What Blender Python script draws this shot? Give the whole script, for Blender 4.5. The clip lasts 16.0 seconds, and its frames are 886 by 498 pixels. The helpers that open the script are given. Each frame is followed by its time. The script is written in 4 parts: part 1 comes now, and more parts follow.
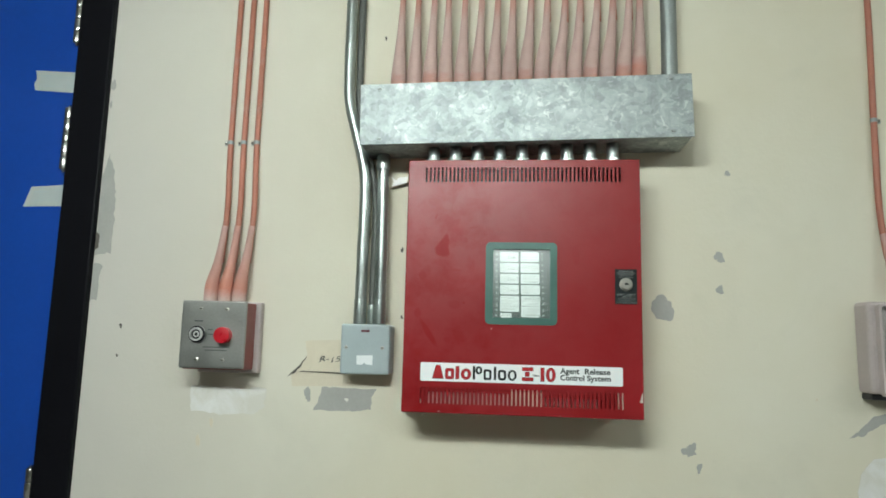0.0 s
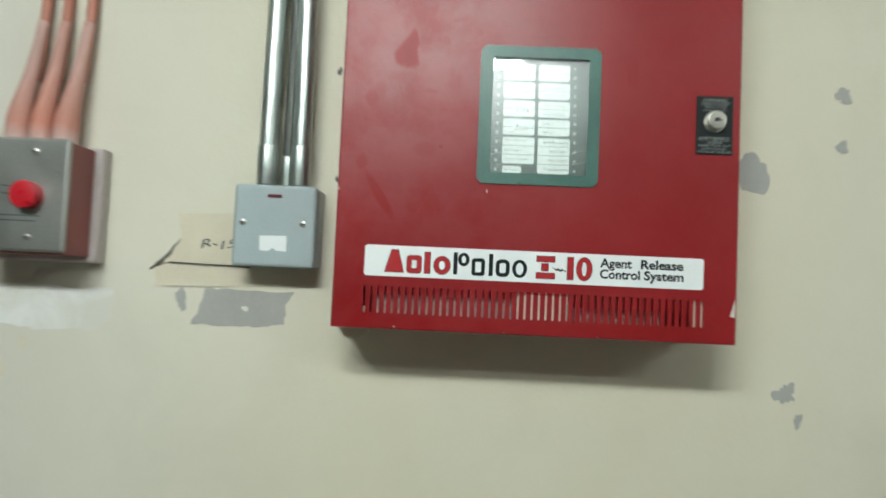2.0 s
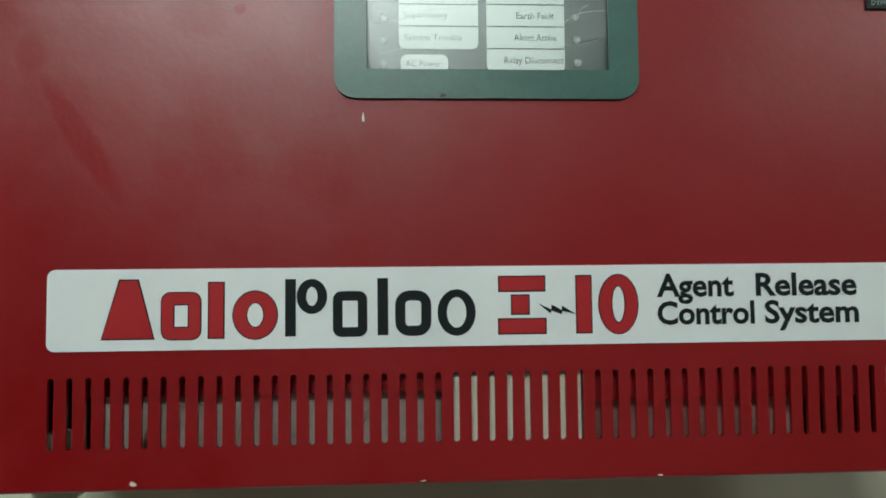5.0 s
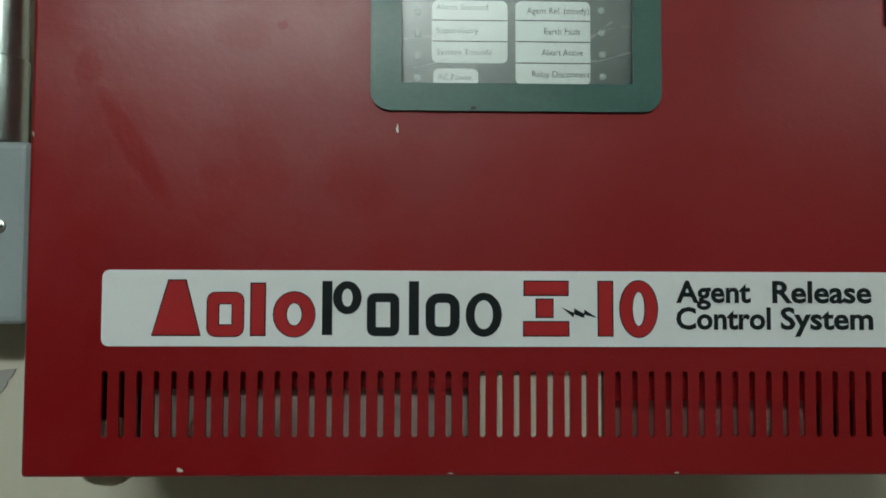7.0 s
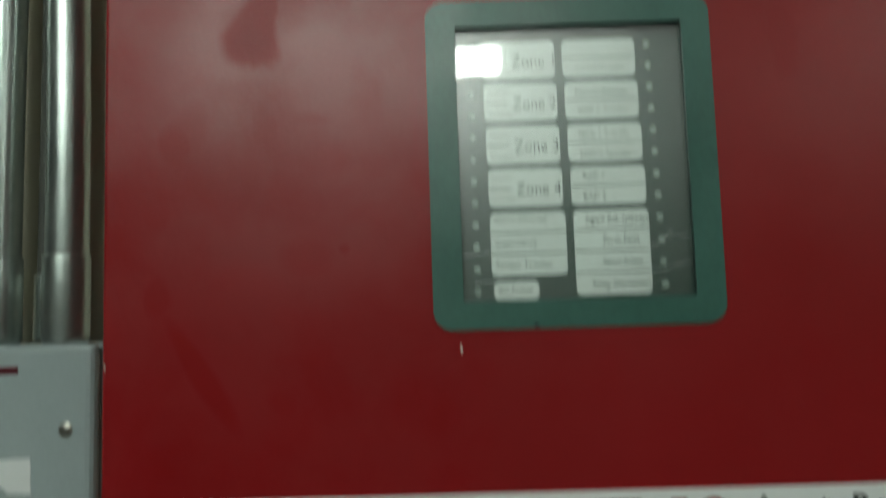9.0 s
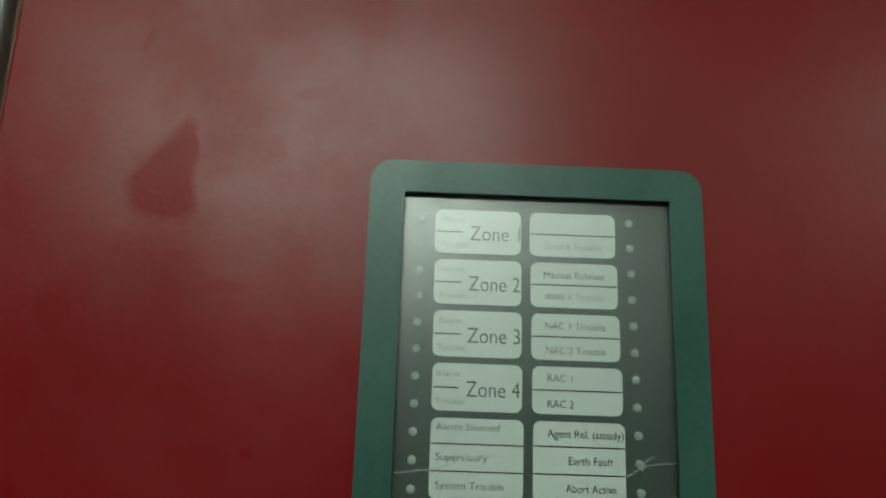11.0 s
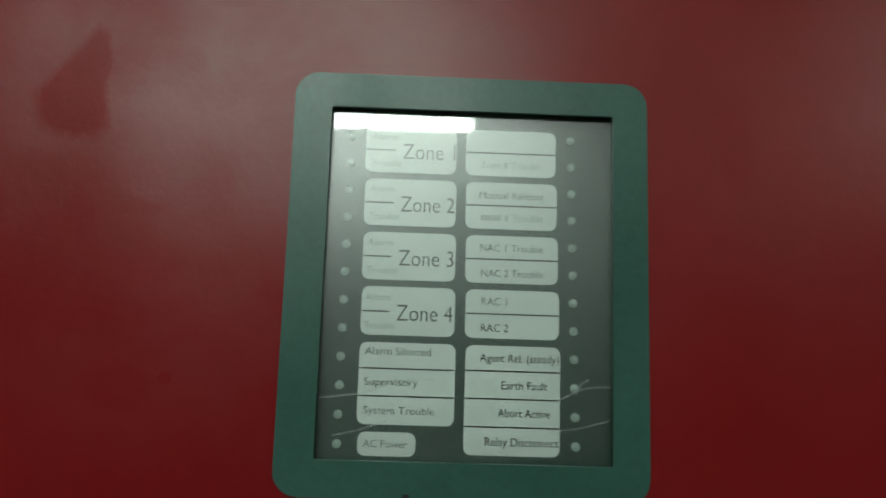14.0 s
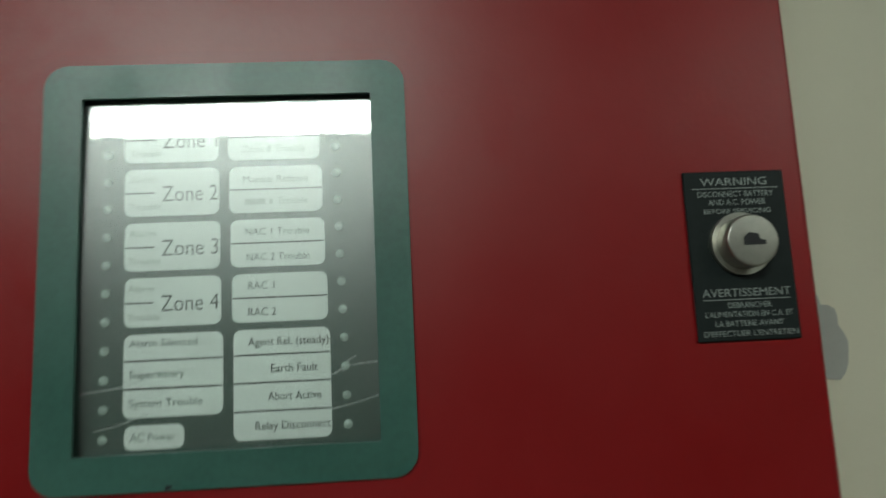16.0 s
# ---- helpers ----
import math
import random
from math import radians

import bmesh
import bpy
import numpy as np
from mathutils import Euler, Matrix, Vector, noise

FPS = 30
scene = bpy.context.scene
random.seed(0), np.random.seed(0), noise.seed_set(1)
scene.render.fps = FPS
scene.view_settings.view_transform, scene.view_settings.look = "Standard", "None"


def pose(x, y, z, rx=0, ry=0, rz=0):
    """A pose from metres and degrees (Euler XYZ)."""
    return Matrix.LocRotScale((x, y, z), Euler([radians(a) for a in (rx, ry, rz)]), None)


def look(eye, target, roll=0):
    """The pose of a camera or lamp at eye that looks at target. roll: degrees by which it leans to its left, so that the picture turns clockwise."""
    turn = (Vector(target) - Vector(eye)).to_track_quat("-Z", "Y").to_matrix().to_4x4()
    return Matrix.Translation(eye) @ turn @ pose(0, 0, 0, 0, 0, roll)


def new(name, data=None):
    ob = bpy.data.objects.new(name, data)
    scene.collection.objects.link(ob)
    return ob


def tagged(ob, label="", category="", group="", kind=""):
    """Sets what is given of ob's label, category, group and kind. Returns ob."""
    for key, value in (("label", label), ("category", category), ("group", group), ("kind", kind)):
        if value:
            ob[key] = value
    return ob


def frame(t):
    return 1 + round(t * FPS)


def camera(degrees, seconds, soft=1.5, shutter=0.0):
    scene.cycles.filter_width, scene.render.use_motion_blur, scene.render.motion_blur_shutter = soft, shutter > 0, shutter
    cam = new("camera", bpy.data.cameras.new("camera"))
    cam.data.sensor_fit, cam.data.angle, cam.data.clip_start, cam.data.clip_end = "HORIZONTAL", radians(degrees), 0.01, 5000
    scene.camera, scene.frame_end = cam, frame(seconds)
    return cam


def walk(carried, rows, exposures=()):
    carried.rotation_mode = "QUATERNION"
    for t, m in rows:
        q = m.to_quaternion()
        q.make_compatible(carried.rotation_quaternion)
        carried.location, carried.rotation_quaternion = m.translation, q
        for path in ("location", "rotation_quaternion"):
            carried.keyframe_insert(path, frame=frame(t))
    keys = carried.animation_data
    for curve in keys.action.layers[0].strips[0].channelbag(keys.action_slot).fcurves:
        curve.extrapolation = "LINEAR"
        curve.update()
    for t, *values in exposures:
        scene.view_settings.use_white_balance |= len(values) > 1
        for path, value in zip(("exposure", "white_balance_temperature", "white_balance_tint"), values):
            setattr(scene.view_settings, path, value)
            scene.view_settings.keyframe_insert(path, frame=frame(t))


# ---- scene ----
cam = camera(67.5, 16.0, soft=1.7, shutter=0.6)
PATH = [
    (0, (-0.019, -1.047, 1.467), (-0.219, 0.923, 1.749), 1.4),
    (0.5, (0.0, -1.026, 1.464), (-0.222, 0.941, 1.753), 1.3),
    (1, (0.043, -0.933, 1.423), (-0.158, 1.043, 1.661), 2.7),
    (1.5, (-0.036, -0.779, 1.418), (-0.23, 1.194, 1.678), 2.7),
    (2, (-0.068, -0.611, 1.405), (-0.121, 1.385, 1.506), 2.6),
    (2.5, (-0.036, -0.447, 1.426), (-0.095, 1.538, 1.663), 3.5),
    (3, (-0.054, -0.354, 1.428), (-0.16, 1.627, 1.681), 3.0),
    (3.5, (-0.069, -0.285, 1.435), (-0.061, 1.707, 1.616), 2.0),
    (4, (-0.045, -0.245, 1.428), (0.036, 1.751, 1.535), -0.1),
    (4.2, (-0.037, -0.23, 1.428), (0.074, 1.765, 1.528), -0.5),
    (6.3, (-0.028, -0.258, 1.439), (0.036, 1.738, 1.541), -0.1),
    (6.5, (-0.03, -0.255, 1.436), (0.028, 1.742, 1.53), 0.2),
    (7, (-0.034, -0.252, 1.435), (0.009, 1.746, 1.519), 0.2),
    (7.5, (-0.033, -0.253, 1.435), (0.017, 1.745, 1.519), -0.2),
    (8, (-0.033, -0.25, 1.435), (0.012, 1.748, 1.516), -0.7),
    (8.5, (-0.041, -0.248, 1.454), (-0.048, 1.748, 1.577), -0.8),
    (9, (-0.049, -0.256, 1.509), (-0.073, 1.737, 1.673), -1.8),
    (9.5, (-0.051, -0.25, 1.552), (-0.037, 1.73, 1.829), 0.7),
    (10, (-0.037, -0.226, 1.556), (0.029, 1.755, 1.826), -0.1),
    (10.2, (-0.029, -0.212, 1.551), (0.048, 1.764, 1.849), 0.8),
    (12.5, (-0.045, -0.224, 1.559), (-0.079, 1.721, 2.021), 2.6),
    (13, (-0.037, -0.216, 1.557), (-0.04, 1.754, 1.905), 2.7),
    (13.5, (-0.021, -0.199, 1.544), (0.049, 1.776, 1.857), 2.5),
    (14, (-0.013, -0.204, 1.546), (0.032, 1.777, 1.811), 1.8),
    (14.5, (0.011, -0.27, 1.523), (0.014, 1.708, 1.825), 2.4),
    (15, (0.035, -0.281, 1.532), (0.067, 1.691, 1.863), 1.9),
    (15.5, (0.05, -0.246, 1.526), (0.129, 1.725, 1.854), 1.3),
    (16, (0.053, -0.205, 1.537), (0.175, 1.771, 1.819), -2.7),
]
EXPOSURES = [(0, 0.1, 6700, 11), (1.6, 0.1, 6700, 11), (2.5, -0.05, 6700, 11), (3.0, -0.28, 6650, 11), (3.5, -0.30, 6650, 11), (4.0, -0.32, 6650, 10), (6.3, -0.8, 6700, 8), (8.3, -0.9, 6700, 7), (9.0, -1.0, 7000, 5), (9.5, -1.15, 7100, 2), (10.2, -1.2, 7100, -2), (12.5, -0.8, 7150, 0), (13.0, -0.95, 7000, 0), (13.4, -1.10, 6900, 1), (14.0, -1.18, 6900, 1), (14.6, -0.94, 7100, -1), (15.3, -0.85, 7200, -1), (16, -1.02, 6900, 4)]
walk(cam, [(t, look(eye, target, roll)) for t, eye, target, roll in PATH], EXPOSURES)

# ---------- light: one fluorescent batten hung behind the camera, and an added fill batten on the ceiling to its right, built below ---
LAMP = 66.0
world = bpy.data.worlds.new("world")
world.use_nodes = True
world.node_tree.nodes["Background"].inputs[0].default_value = (0.5, 0.55, 0.5, 1)
world.node_tree.nodes["Background"].inputs[1].default_value = 0.02
scene.world = world

WALL, FACE = 0.09, 0.0          # wall surface and door face of the cabinet, along y
CEIL = 2.8


# ---------- materials ----------
def graph(name):
    m = bpy.data.materials.new(name)
    m.use_nodes = True
    nt = m.node_tree
    b = nt.nodes["Principled BSDF"]
    co = nt.nodes.new("ShaderNodeTexCoord")
    return m, nt, b, co.outputs["Object"]


def noise_tex(nt, co, scale, detail=4.0, rough=0.55, distortion=0.0):
    n = nt.nodes.new("ShaderNodeTexNoise")
    n.inputs["Scale"].default_value = scale
    n.inputs["Detail"].default_value = detail
    n.inputs["Roughness"].default_value = rough
    n.inputs["Distortion"].default_value = distortion
    nt.links.new(co, n.inputs["Vector"])
    return n.outputs["Fac"]


def span(nt, fac, a, b, lo=0.0, hi=1.0):
    r = nt.nodes.new("ShaderNodeMapRange")
    r.inputs[1].default_value, r.inputs[2].default_value = a, b
    r.inputs[3].default_value, r.inputs[4].default_value = lo, hi
    nt.links.new(fac, r.inputs[0])
    return r.outputs[0]


def mix(nt, fac, a, b):
    n = nt.nodes.new("ShaderNodeMix")
    n.data_type = "RGBA"
    for sock, v in ((n.inputs[6], a), (n.inputs[7], b)):
        if isinstance(v, tuple):
            sock.default_value = (*v, 1)
        else:
            nt.links.new(v, sock)
    if isinstance(fac, float):
        n.inputs[0].default_value = fac
    else:
        nt.links.new(fac, n.inputs[0])
    return n.outputs[2]


def calc(nt, op, a, b):
    n = nt.nodes.new("ShaderNodeMath")
    n.operation = op
    for sock, v in zip(n.inputs, (a, b)):
        if isinstance(v, (int, float)):
            sock.default_value = v
        else:
            nt.links.new(v, sock)
    return n.outputs[0]


def bumped(nt, b, height, strength, distance):
    n = nt.nodes.new("ShaderNodeBump")
    n.inputs["Strength"].default_value, n.inputs["Distance"].default_value = strength, distance
    nt.links.new(height, n.inputs["Height"])
    nt.links.new(n.outputs[0], b.inputs["Normal"])


def surface(name, colour, rough=0.5, metal=0.0, var=0.12, scale=9.0, fine=180.0, bump=0.15, dist=0.0006, dirt=None, dirt_at=(0.58, 0.75), spread=0.08):
    """Colour with blotches and grain, uneven gloss and a fine relief; dirt: a second colour in patches."""
    m, nt, b, co = graph(name)
    big, small = noise_tex(nt, co, scale, 5), noise_tex(nt, co, fine, 3)
    both = calc(nt, "ADD", calc(nt, "MULTIPLY", big, 0.65), calc(nt, "MULTIPLY", small, 0.35))
    c = mix(nt, span(nt, both, 0.3, 0.7), tuple(v * (1 - var) for v in colour), tuple(min(1, v * (1 + var)) for v in colour))
    if dirt:
        c = mix(nt, span(nt, noise_tex(nt, co, scale * 1.7, 6, 0.65, 0.4), *dirt_at), c, dirt)
    nt.links.new(c, b.inputs["Base Color"])
    nt.links.new(span(nt, big, 0.3, 0.7, max(0.03, rough - spread), min(1, rough + spread)), b.inputs["Roughness"])
    b.inputs["Metallic"].default_value = metal
    if bump:
        bumped(nt, b, small, bump, dist)
    return m


def wall_paint():
    m, nt, b, co = graph("wall_paint")
    big, mid, small = noise_tex(nt, co, 1.6, 5, 0.6), noise_tex(nt, co, 7, 6, 0.6, 0.5), noise_tex(nt, co, 150, 3)
    c = mix(nt, span(nt, big, 0.35, 0.65), (0.66, 0.61, 0.465), (0.70, 0.67, 0.55))
    c = mix(nt, span(nt, mid, 0.55, 0.8, 0, 0.35), c, (0.56, 0.54, 0.44))
    c = mix(nt, span(nt, noise_tex(nt, co, 28, 5, 0.7), 0.62, 0.8, 0, 0.3), c, (0.58, 0.55, 0.44))
    # greyer tone towards the door; its darker level imitates light falling off there
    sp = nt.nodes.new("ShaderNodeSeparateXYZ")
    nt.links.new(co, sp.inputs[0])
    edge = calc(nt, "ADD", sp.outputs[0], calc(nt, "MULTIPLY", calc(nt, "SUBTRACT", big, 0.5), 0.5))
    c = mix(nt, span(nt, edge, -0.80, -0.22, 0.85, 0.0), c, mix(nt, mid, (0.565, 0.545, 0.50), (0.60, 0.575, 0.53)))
    nt.links.new(c, b.inputs["Base Color"])
    b.inputs["Roughness"].default_value = 0.62
    bumped(nt, b, calc(nt, "ADD", small, calc(nt, "MULTIPLY", mid, 2.0)), 0.25, 0.0012)
    return m


def red_enamel():
    """Powder-coated sheet: dull, hazy gloss, less of it where hands and cloths have wiped or greased it."""
    m, nt, b, co = graph("red_enamel")
    big, small = noise_tex(nt, co, 9, 5, 0.55, 0.6), noise_tex(nt, co, 420, 2)
    smear, wipe = noise_tex(nt, co, 26, 5, 0.58, 0.25), noise_tex(nt, co, 60, 4, 0.6, 0.3)
    c = mix(nt, span(nt, big, 0.3, 0.7), (0.235, 0.0032, 0.0048), (0.272, 0.0048, 0.0074))
    nt.links.new(c, b.inputs["Base Color"])
    split = nt.nodes.new("ShaderNodeSeparateXYZ")
    nt.links.new(co, split.inputs[0])
    dull = calc(nt, "MULTIPLY", span(nt, smear, 0.42, 0.66, 0.0, 0.48), span(nt, split.outputs[0], -0.06, 0.02, 1.0, 0.4))
    wob = calc(nt, "MULTIPLY", calc(nt, "SUBTRACT", wipe, 0.5), 0.008)
    px, pz = calc(nt, "ADD", split.outputs[0], wob), calc(nt, "SUBTRACT", split.outputs[2], wob)
    # a wiped wedge, straight on one side and running to a point, bounded by three edges: a point on each and its normal
    wedge = None
    for x, z, nx, nz in ((-0.1145, 0.26, 1.0, 0.05), (-0.130, 0.2695, -0.80, 0.60), (-0.128, 0.2465, -0.30, -0.95)):
        e = calc(nt, "ADD", calc(nt, "MULTIPLY", calc(nt, "SUBTRACT", px, x), nx), calc(nt, "MULTIPLY", calc(nt, "SUBTRACT", pz, z), nz))
        wedge = e if wedge is None else calc(nt, "MAXIMUM", wedge, e)
    ex, ez = calc(nt, "DIVIDE", calc(nt, "SUBTRACT", px, -0.1235), 0.0150), calc(nt, "DIVIDE", calc(nt, "SUBTRACT", pz, 0.2620), 0.0205)
    e = calc(nt, "MULTIPLY", calc(nt, "SUBTRACT", calc(nt, "ADD", calc(nt, "MULTIPLY", ex, ex), calc(nt, "MULTIPLY", ez, ez)), 1.0), 0.007)
    wedge = calc(nt, "ADD", calc(nt, "MAXIMUM", wedge, e), calc(nt, "MULTIPLY", calc(nt, "SUBTRACT", wipe, 0.5), 0.008))
    dull = calc(nt, "MAXIMUM", dull, span(nt, wedge, -0.0018, 0.0022, 0.75, 0.0))
    # greasy marks: middle, half sizes, lean in degrees, strength
    for x, z, rx, rz, lean, much in ((-0.089, 0.271, 0.0042, 0.0048, 0, 0.5), (-0.077, 0.261, 0.0025, 0.0050, 0, 0.25), (-0.107, 0.298, 0.0050, 0.0130, 40, 0.5), (-0.137, 0.310, 0.0022, 0.0060, 10, 0.65),
            (-0.076, 0.292, 0.0090, 0.0030, -10, 0.45), (-0.058, 0.318, 0.0060, 0.0045, 0, 0.5), (-0.163, 0.268, 0.0100, 0.0070, 0, 0.4), (-0.119, 0.206, 0.0080, 0.0060, 0, 0.4),
            (-0.106, 0.223, 0.0100, 0.0030, 0, 0.4), (-0.146, 0.124, 0.0045, 0.0240, -32, 0.7), (-0.157, 0.214, 0.0065, 0.0090, 0, 0.6), (-0.165, 0.190, 0.0060, 0.0110, 0, 0.5), (-0.163, 0.154, 0.0050, 0.0080, 0, 0.5), (-0.115, 0.114, 0.0060, 0.0045, 0, 0.45), (-0.115, 0.095, 0.0060, 0.0035, 0, 0.4), (-0.103, 0.191, 0.0070, 0.0050, 0, 0.4), (-0.090, 0.171, 0.0020, 0.0018, 0, 0.6), (-0.060, 0.132, 0.0070, 0.0020, -20, 0.35),
            (-0.105, 0.169, 0.0100, 0.0070, 0, 0.35), (-0.152, 0.215, 0.0080, 0.0170, 15, 0.4), (-0.140, 0.335, 0.0120, 0.0080, 0, 0.4), (0.085, 0.250, 0.0060, 0.0160, 0, 0.3)):
        ca, sa = math.cos(radians(lean)), math.sin(radians(lean))
        ox, oz = calc(nt, "SUBTRACT", px, x), calc(nt, "SUBTRACT", pz, z)
        dx = calc(nt, "ADD", calc(nt, "MULTIPLY", ox, ca / rx), calc(nt, "MULTIPLY", oz, -sa / rx))
        dz = calc(nt, "ADD", calc(nt, "MULTIPLY", ox, sa / rz), calc(nt, "MULTIPLY", oz, ca / rz))
        d = calc(nt, "ADD", calc(nt, "MULTIPLY", dx, dx), calc(nt, "MULTIPLY", dz, dz))
        dull = calc(nt, "MAXIMUM", dull, span(nt, d, 0.5, 1.6, much * 0.8, 0.0))
    nt.links.new(span(nt, big, 0.3, 0.7, 0.34, 0.41), b.inputs["Roughness"])
    nt.links.new(span(nt, dull, 0, 1, 0.55, 0.13), b.inputs["Specular IOR Level"])
    bumped(nt, b, calc(nt, "ADD", small, calc(nt, "MULTIPLY", big, 14.0)), 0.10, 0.0006)
    return m


def galvanised():
    m, nt, b, co = graph("galvanised_sheet")
    v = nt.nodes.new("ShaderNodeTexVoronoi")
    v.inputs["Scale"].default_value = 105
    warp = nt.nodes.new("ShaderNodeTexNoise")
    warp.inputs["Scale"].default_value = 30
    add = nt.nodes.new("ShaderNodeVectorMath")
    add.operation = "MULTIPLY_ADD"
    nt.links.new(co, warp.inputs["Vector"])
    nt.links.new(warp.outputs["Color"], add.inputs[0])
    add.inputs[1].default_value = (0.035, 0.035, 0.035)
    nt.links.new(co, add.inputs[2])
    nt.links.new(add.outputs[0], v.inputs["Vector"])
    big = noise_tex(nt, co, 11, 5)
    sp = nt.nodes.new("ShaderNodeSeparateColor")
    nt.links.new(v.outputs["Color"], sp.inputs[0])
    f = calc(nt, "ADD", calc(nt, "MULTIPLY", sp.outputs[0], 0.16), calc(nt, "ADD", calc(nt, "MULTIPLY", big, 0.40), calc(nt, "MULTIPLY", noise_tex(nt, co, 42, 6, 0.68, 1.2), 0.44)))
    c = mix(nt, span(nt, f, 0.34, 0.68), (0.22, 0.25, 0.25), (0.43, 0.475, 0.465))
    fleck = calc(nt, "MULTIPLY", span(nt, noise_tex(nt, co, 75, 5, 0.6, 1.0), 0.56, 0.66), span(nt, big, 0.42, 0.60))
    c = mix(nt, calc(nt, "MULTIPLY", fleck, 0.75), c, (0.62, 0.66, 0.63))
    nt.links.new(c, b.inputs["Base Color"])
    nt.links.new(span(nt, f, 0.3, 0.7, 0.60, 0.46), b.inputs["Roughness"])
    b.inputs["Metallic"].default_value = 0.6
    bumped(nt, b, noise_tex(nt, co, 60, 3), 0.05, 0.001)
    return m


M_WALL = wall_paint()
M_RED = red_enamel()
M_GALV = galvanised()
M_CONDUIT = surface("conduit_steel", (0.45, 0.505, 0.48), 0.34, 0.92, 0.14, 16, 260, 0.12, 0.0004, (0.33, 0.34, 0.32), (0.62, 0.85))
M_CONDUIT_DULL = surface("dull_conduit_steel", (0.31, 0.345, 0.33), 0.48, 0.7, 0.15, 14, 240, 0.12, 0.0004)
# conduit steel darkened in colour for the shade behind the front pipes
M_CONDUIT_SHADED = surface("shaded_conduit_steel", (0.12, 0.125, 0.115), 0.6, 0.5, 0.2, 14, 240, 0.12, 0.0004)
M_STEEL = surface("brushed_steel_plate", (0.35, 0.355, 0.33), 0.42, 0.85, 0.12, 18, 300, 0.15, 0.0003, (0.25, 0.24, 0.22), (0.6, 0.8))
M_CHROME = surface("bright_steel", (0.66, 0.66, 0.63), 0.2, 1.0, 0.08, 40, 500, 0.05, 0.0002)
M_WHITEMETAL = surface("satin_metal", (0.55, 0.56, 0.54), 0.45, 0.5, 0.08, 60, 500, 0.05, 0.0002)
M_TORN = surface("white_torn_tape", (0.82, 0.81, 0.77), 0.6, 0, 0.05, 30, 300, 0.2, 0.0004)
M_LOCK = surface("worn_nickel", (0.46, 0.45, 0.40), 0.36, 1.0, 0.12, 60, 500, 0.1, 0.0002)
M_CABLE = surface("red_cable_sheath", (0.43, 0.155, 0.10), 0.5, 0, 0.16, 14, 300, 0.2, 0.0004, (0.42, 0.20, 0.15), (0.5, 0.75))


def shroud_sleeve(name, low, high):
    """Red sleeve under pale dust: bare red towards its foot (up to low) and where the cable leaves it (from high)."""
    m, nt, b, co = graph(name)
    sp = nt.nodes.new("ShaderNodeSeparateXYZ")
    nt.links.new(co, sp.inputs[0])
    n = noise_tex(nt, co, 38, 4, 0.6, 0.4)
    z = calc(nt, "ADD", sp.outputs[2], calc(nt, "MULTIPLY", calc(nt, "SUBTRACT", n, 0.5), 0.06))
    info = nt.nodes.new("ShaderNodeObjectInfo")
    z = calc(nt, "ADD", z, calc(nt, "MULTIPLY", calc(nt, "SUBTRACT", info.outputs["Random"], 0.5), 0.03))
    bare = calc(nt, "MAXIMUM", span(nt, z, low - 0.03, low, 0.62, 0.0), span(nt, z, high, high + 0.06, 0.0, 0.8))
    c = mix(nt, bare, mix(nt, n, (0.44, 0.30, 0.265), (0.54, 0.385, 0.345)), (0.48, 0.155, 0.10))
    nt.links.new(c, b.inputs["Base Color"])
    b.inputs["Roughness"].default_value = 0.7
    bumped(nt, b, noise_tex(nt, co, 260, 2), 0.2, 0.0005)
    return m


def bright_shroud():
    """Orange-red shroud: bare and bright in its belly, dusted pale at its foot and pinkish up the neck."""
    m, nt, b, co = graph("orange_red_shroud")
    sp, info = nt.nodes.new("ShaderNodeSeparateXYZ"), nt.nodes.new("ShaderNodeObjectInfo")
    nt.links.new(co, sp.inputs[0])
    n = noise_tex(nt, co, 45, 5, 0.65, 0.5)
    z = calc(nt, "ADD", sp.outputs[2], calc(nt, "MULTIPLY", calc(nt, "SUBTRACT", n, 0.5), 0.03))
    red = mix(nt, n, (0.52, 0.16, 0.10), (0.50, 0.24, 0.18))
    c = mix(nt, calc(nt, "ADD", span(nt, z, 0.035, 0.10, 0.0, 0.5), calc(nt, "MULTIPLY", info.outputs["Random"], 0.3)), red, (0.48, 0.34, 0.31))
    c = mix(nt, span(nt, z, 0.008, 0.028, 0.9, 0.0), c, (0.52, 0.43, 0.40))
    nt.links.new(c, b.inputs["Base Color"])
    b.inputs["Roughness"].default_value = 0.65
    bumped(nt, b, noise_tex(nt, co, 260, 2), 0.2, 0.0005)
    return m


M_SHROUD_RED = bright_shroud()
M_SLEEVE = shroud_sleeve("dusty_red_sleeve", 0.040, 0.140)
M_SLEEVE_BARE = shroud_sleeve("half_bare_red_sleeve", 0.070, 0.140)
M_BEZEL = surface("grey_green_bezel", (0.036, 0.122, 0.097), 0.38, 0, 0.22, 38, 500, 0.12, 0.0003)
M_DISPLAY = surface("dark_green_legend_sheet", (0.014, 0.054, 0.039), 0.5, 0, 0.1, 30, 500, 0.0)
M_CARD = surface("white_legend_print", (0.86, 0.91, 0.88), 0.55, 0, 0.03, 40, 400, 0.0)
M_LABEL = surface("white_vinyl_label", (0.80, 0.83, 0.82), 0.42, 0, 0.03, 22, 300, 0.05, 0.0002)
M_INK = surface("black_ink", (0.012, 0.017, 0.018), 0.5, 0, 0.1, 60, 300, 0.0)
# black ink lightened for haze washing out the Zone lettering; handwriting shares it
M_SOFTINK = surface("softened_black_ink", (0.07, 0.08, 0.078), 0.55, 0, 0.1, 60, 300, 0.0)
M_FAINT = surface("faded_ink", (0.55, 0.58, 0.56), 0.55, 0, 0.15, 200, 600, 0.0)
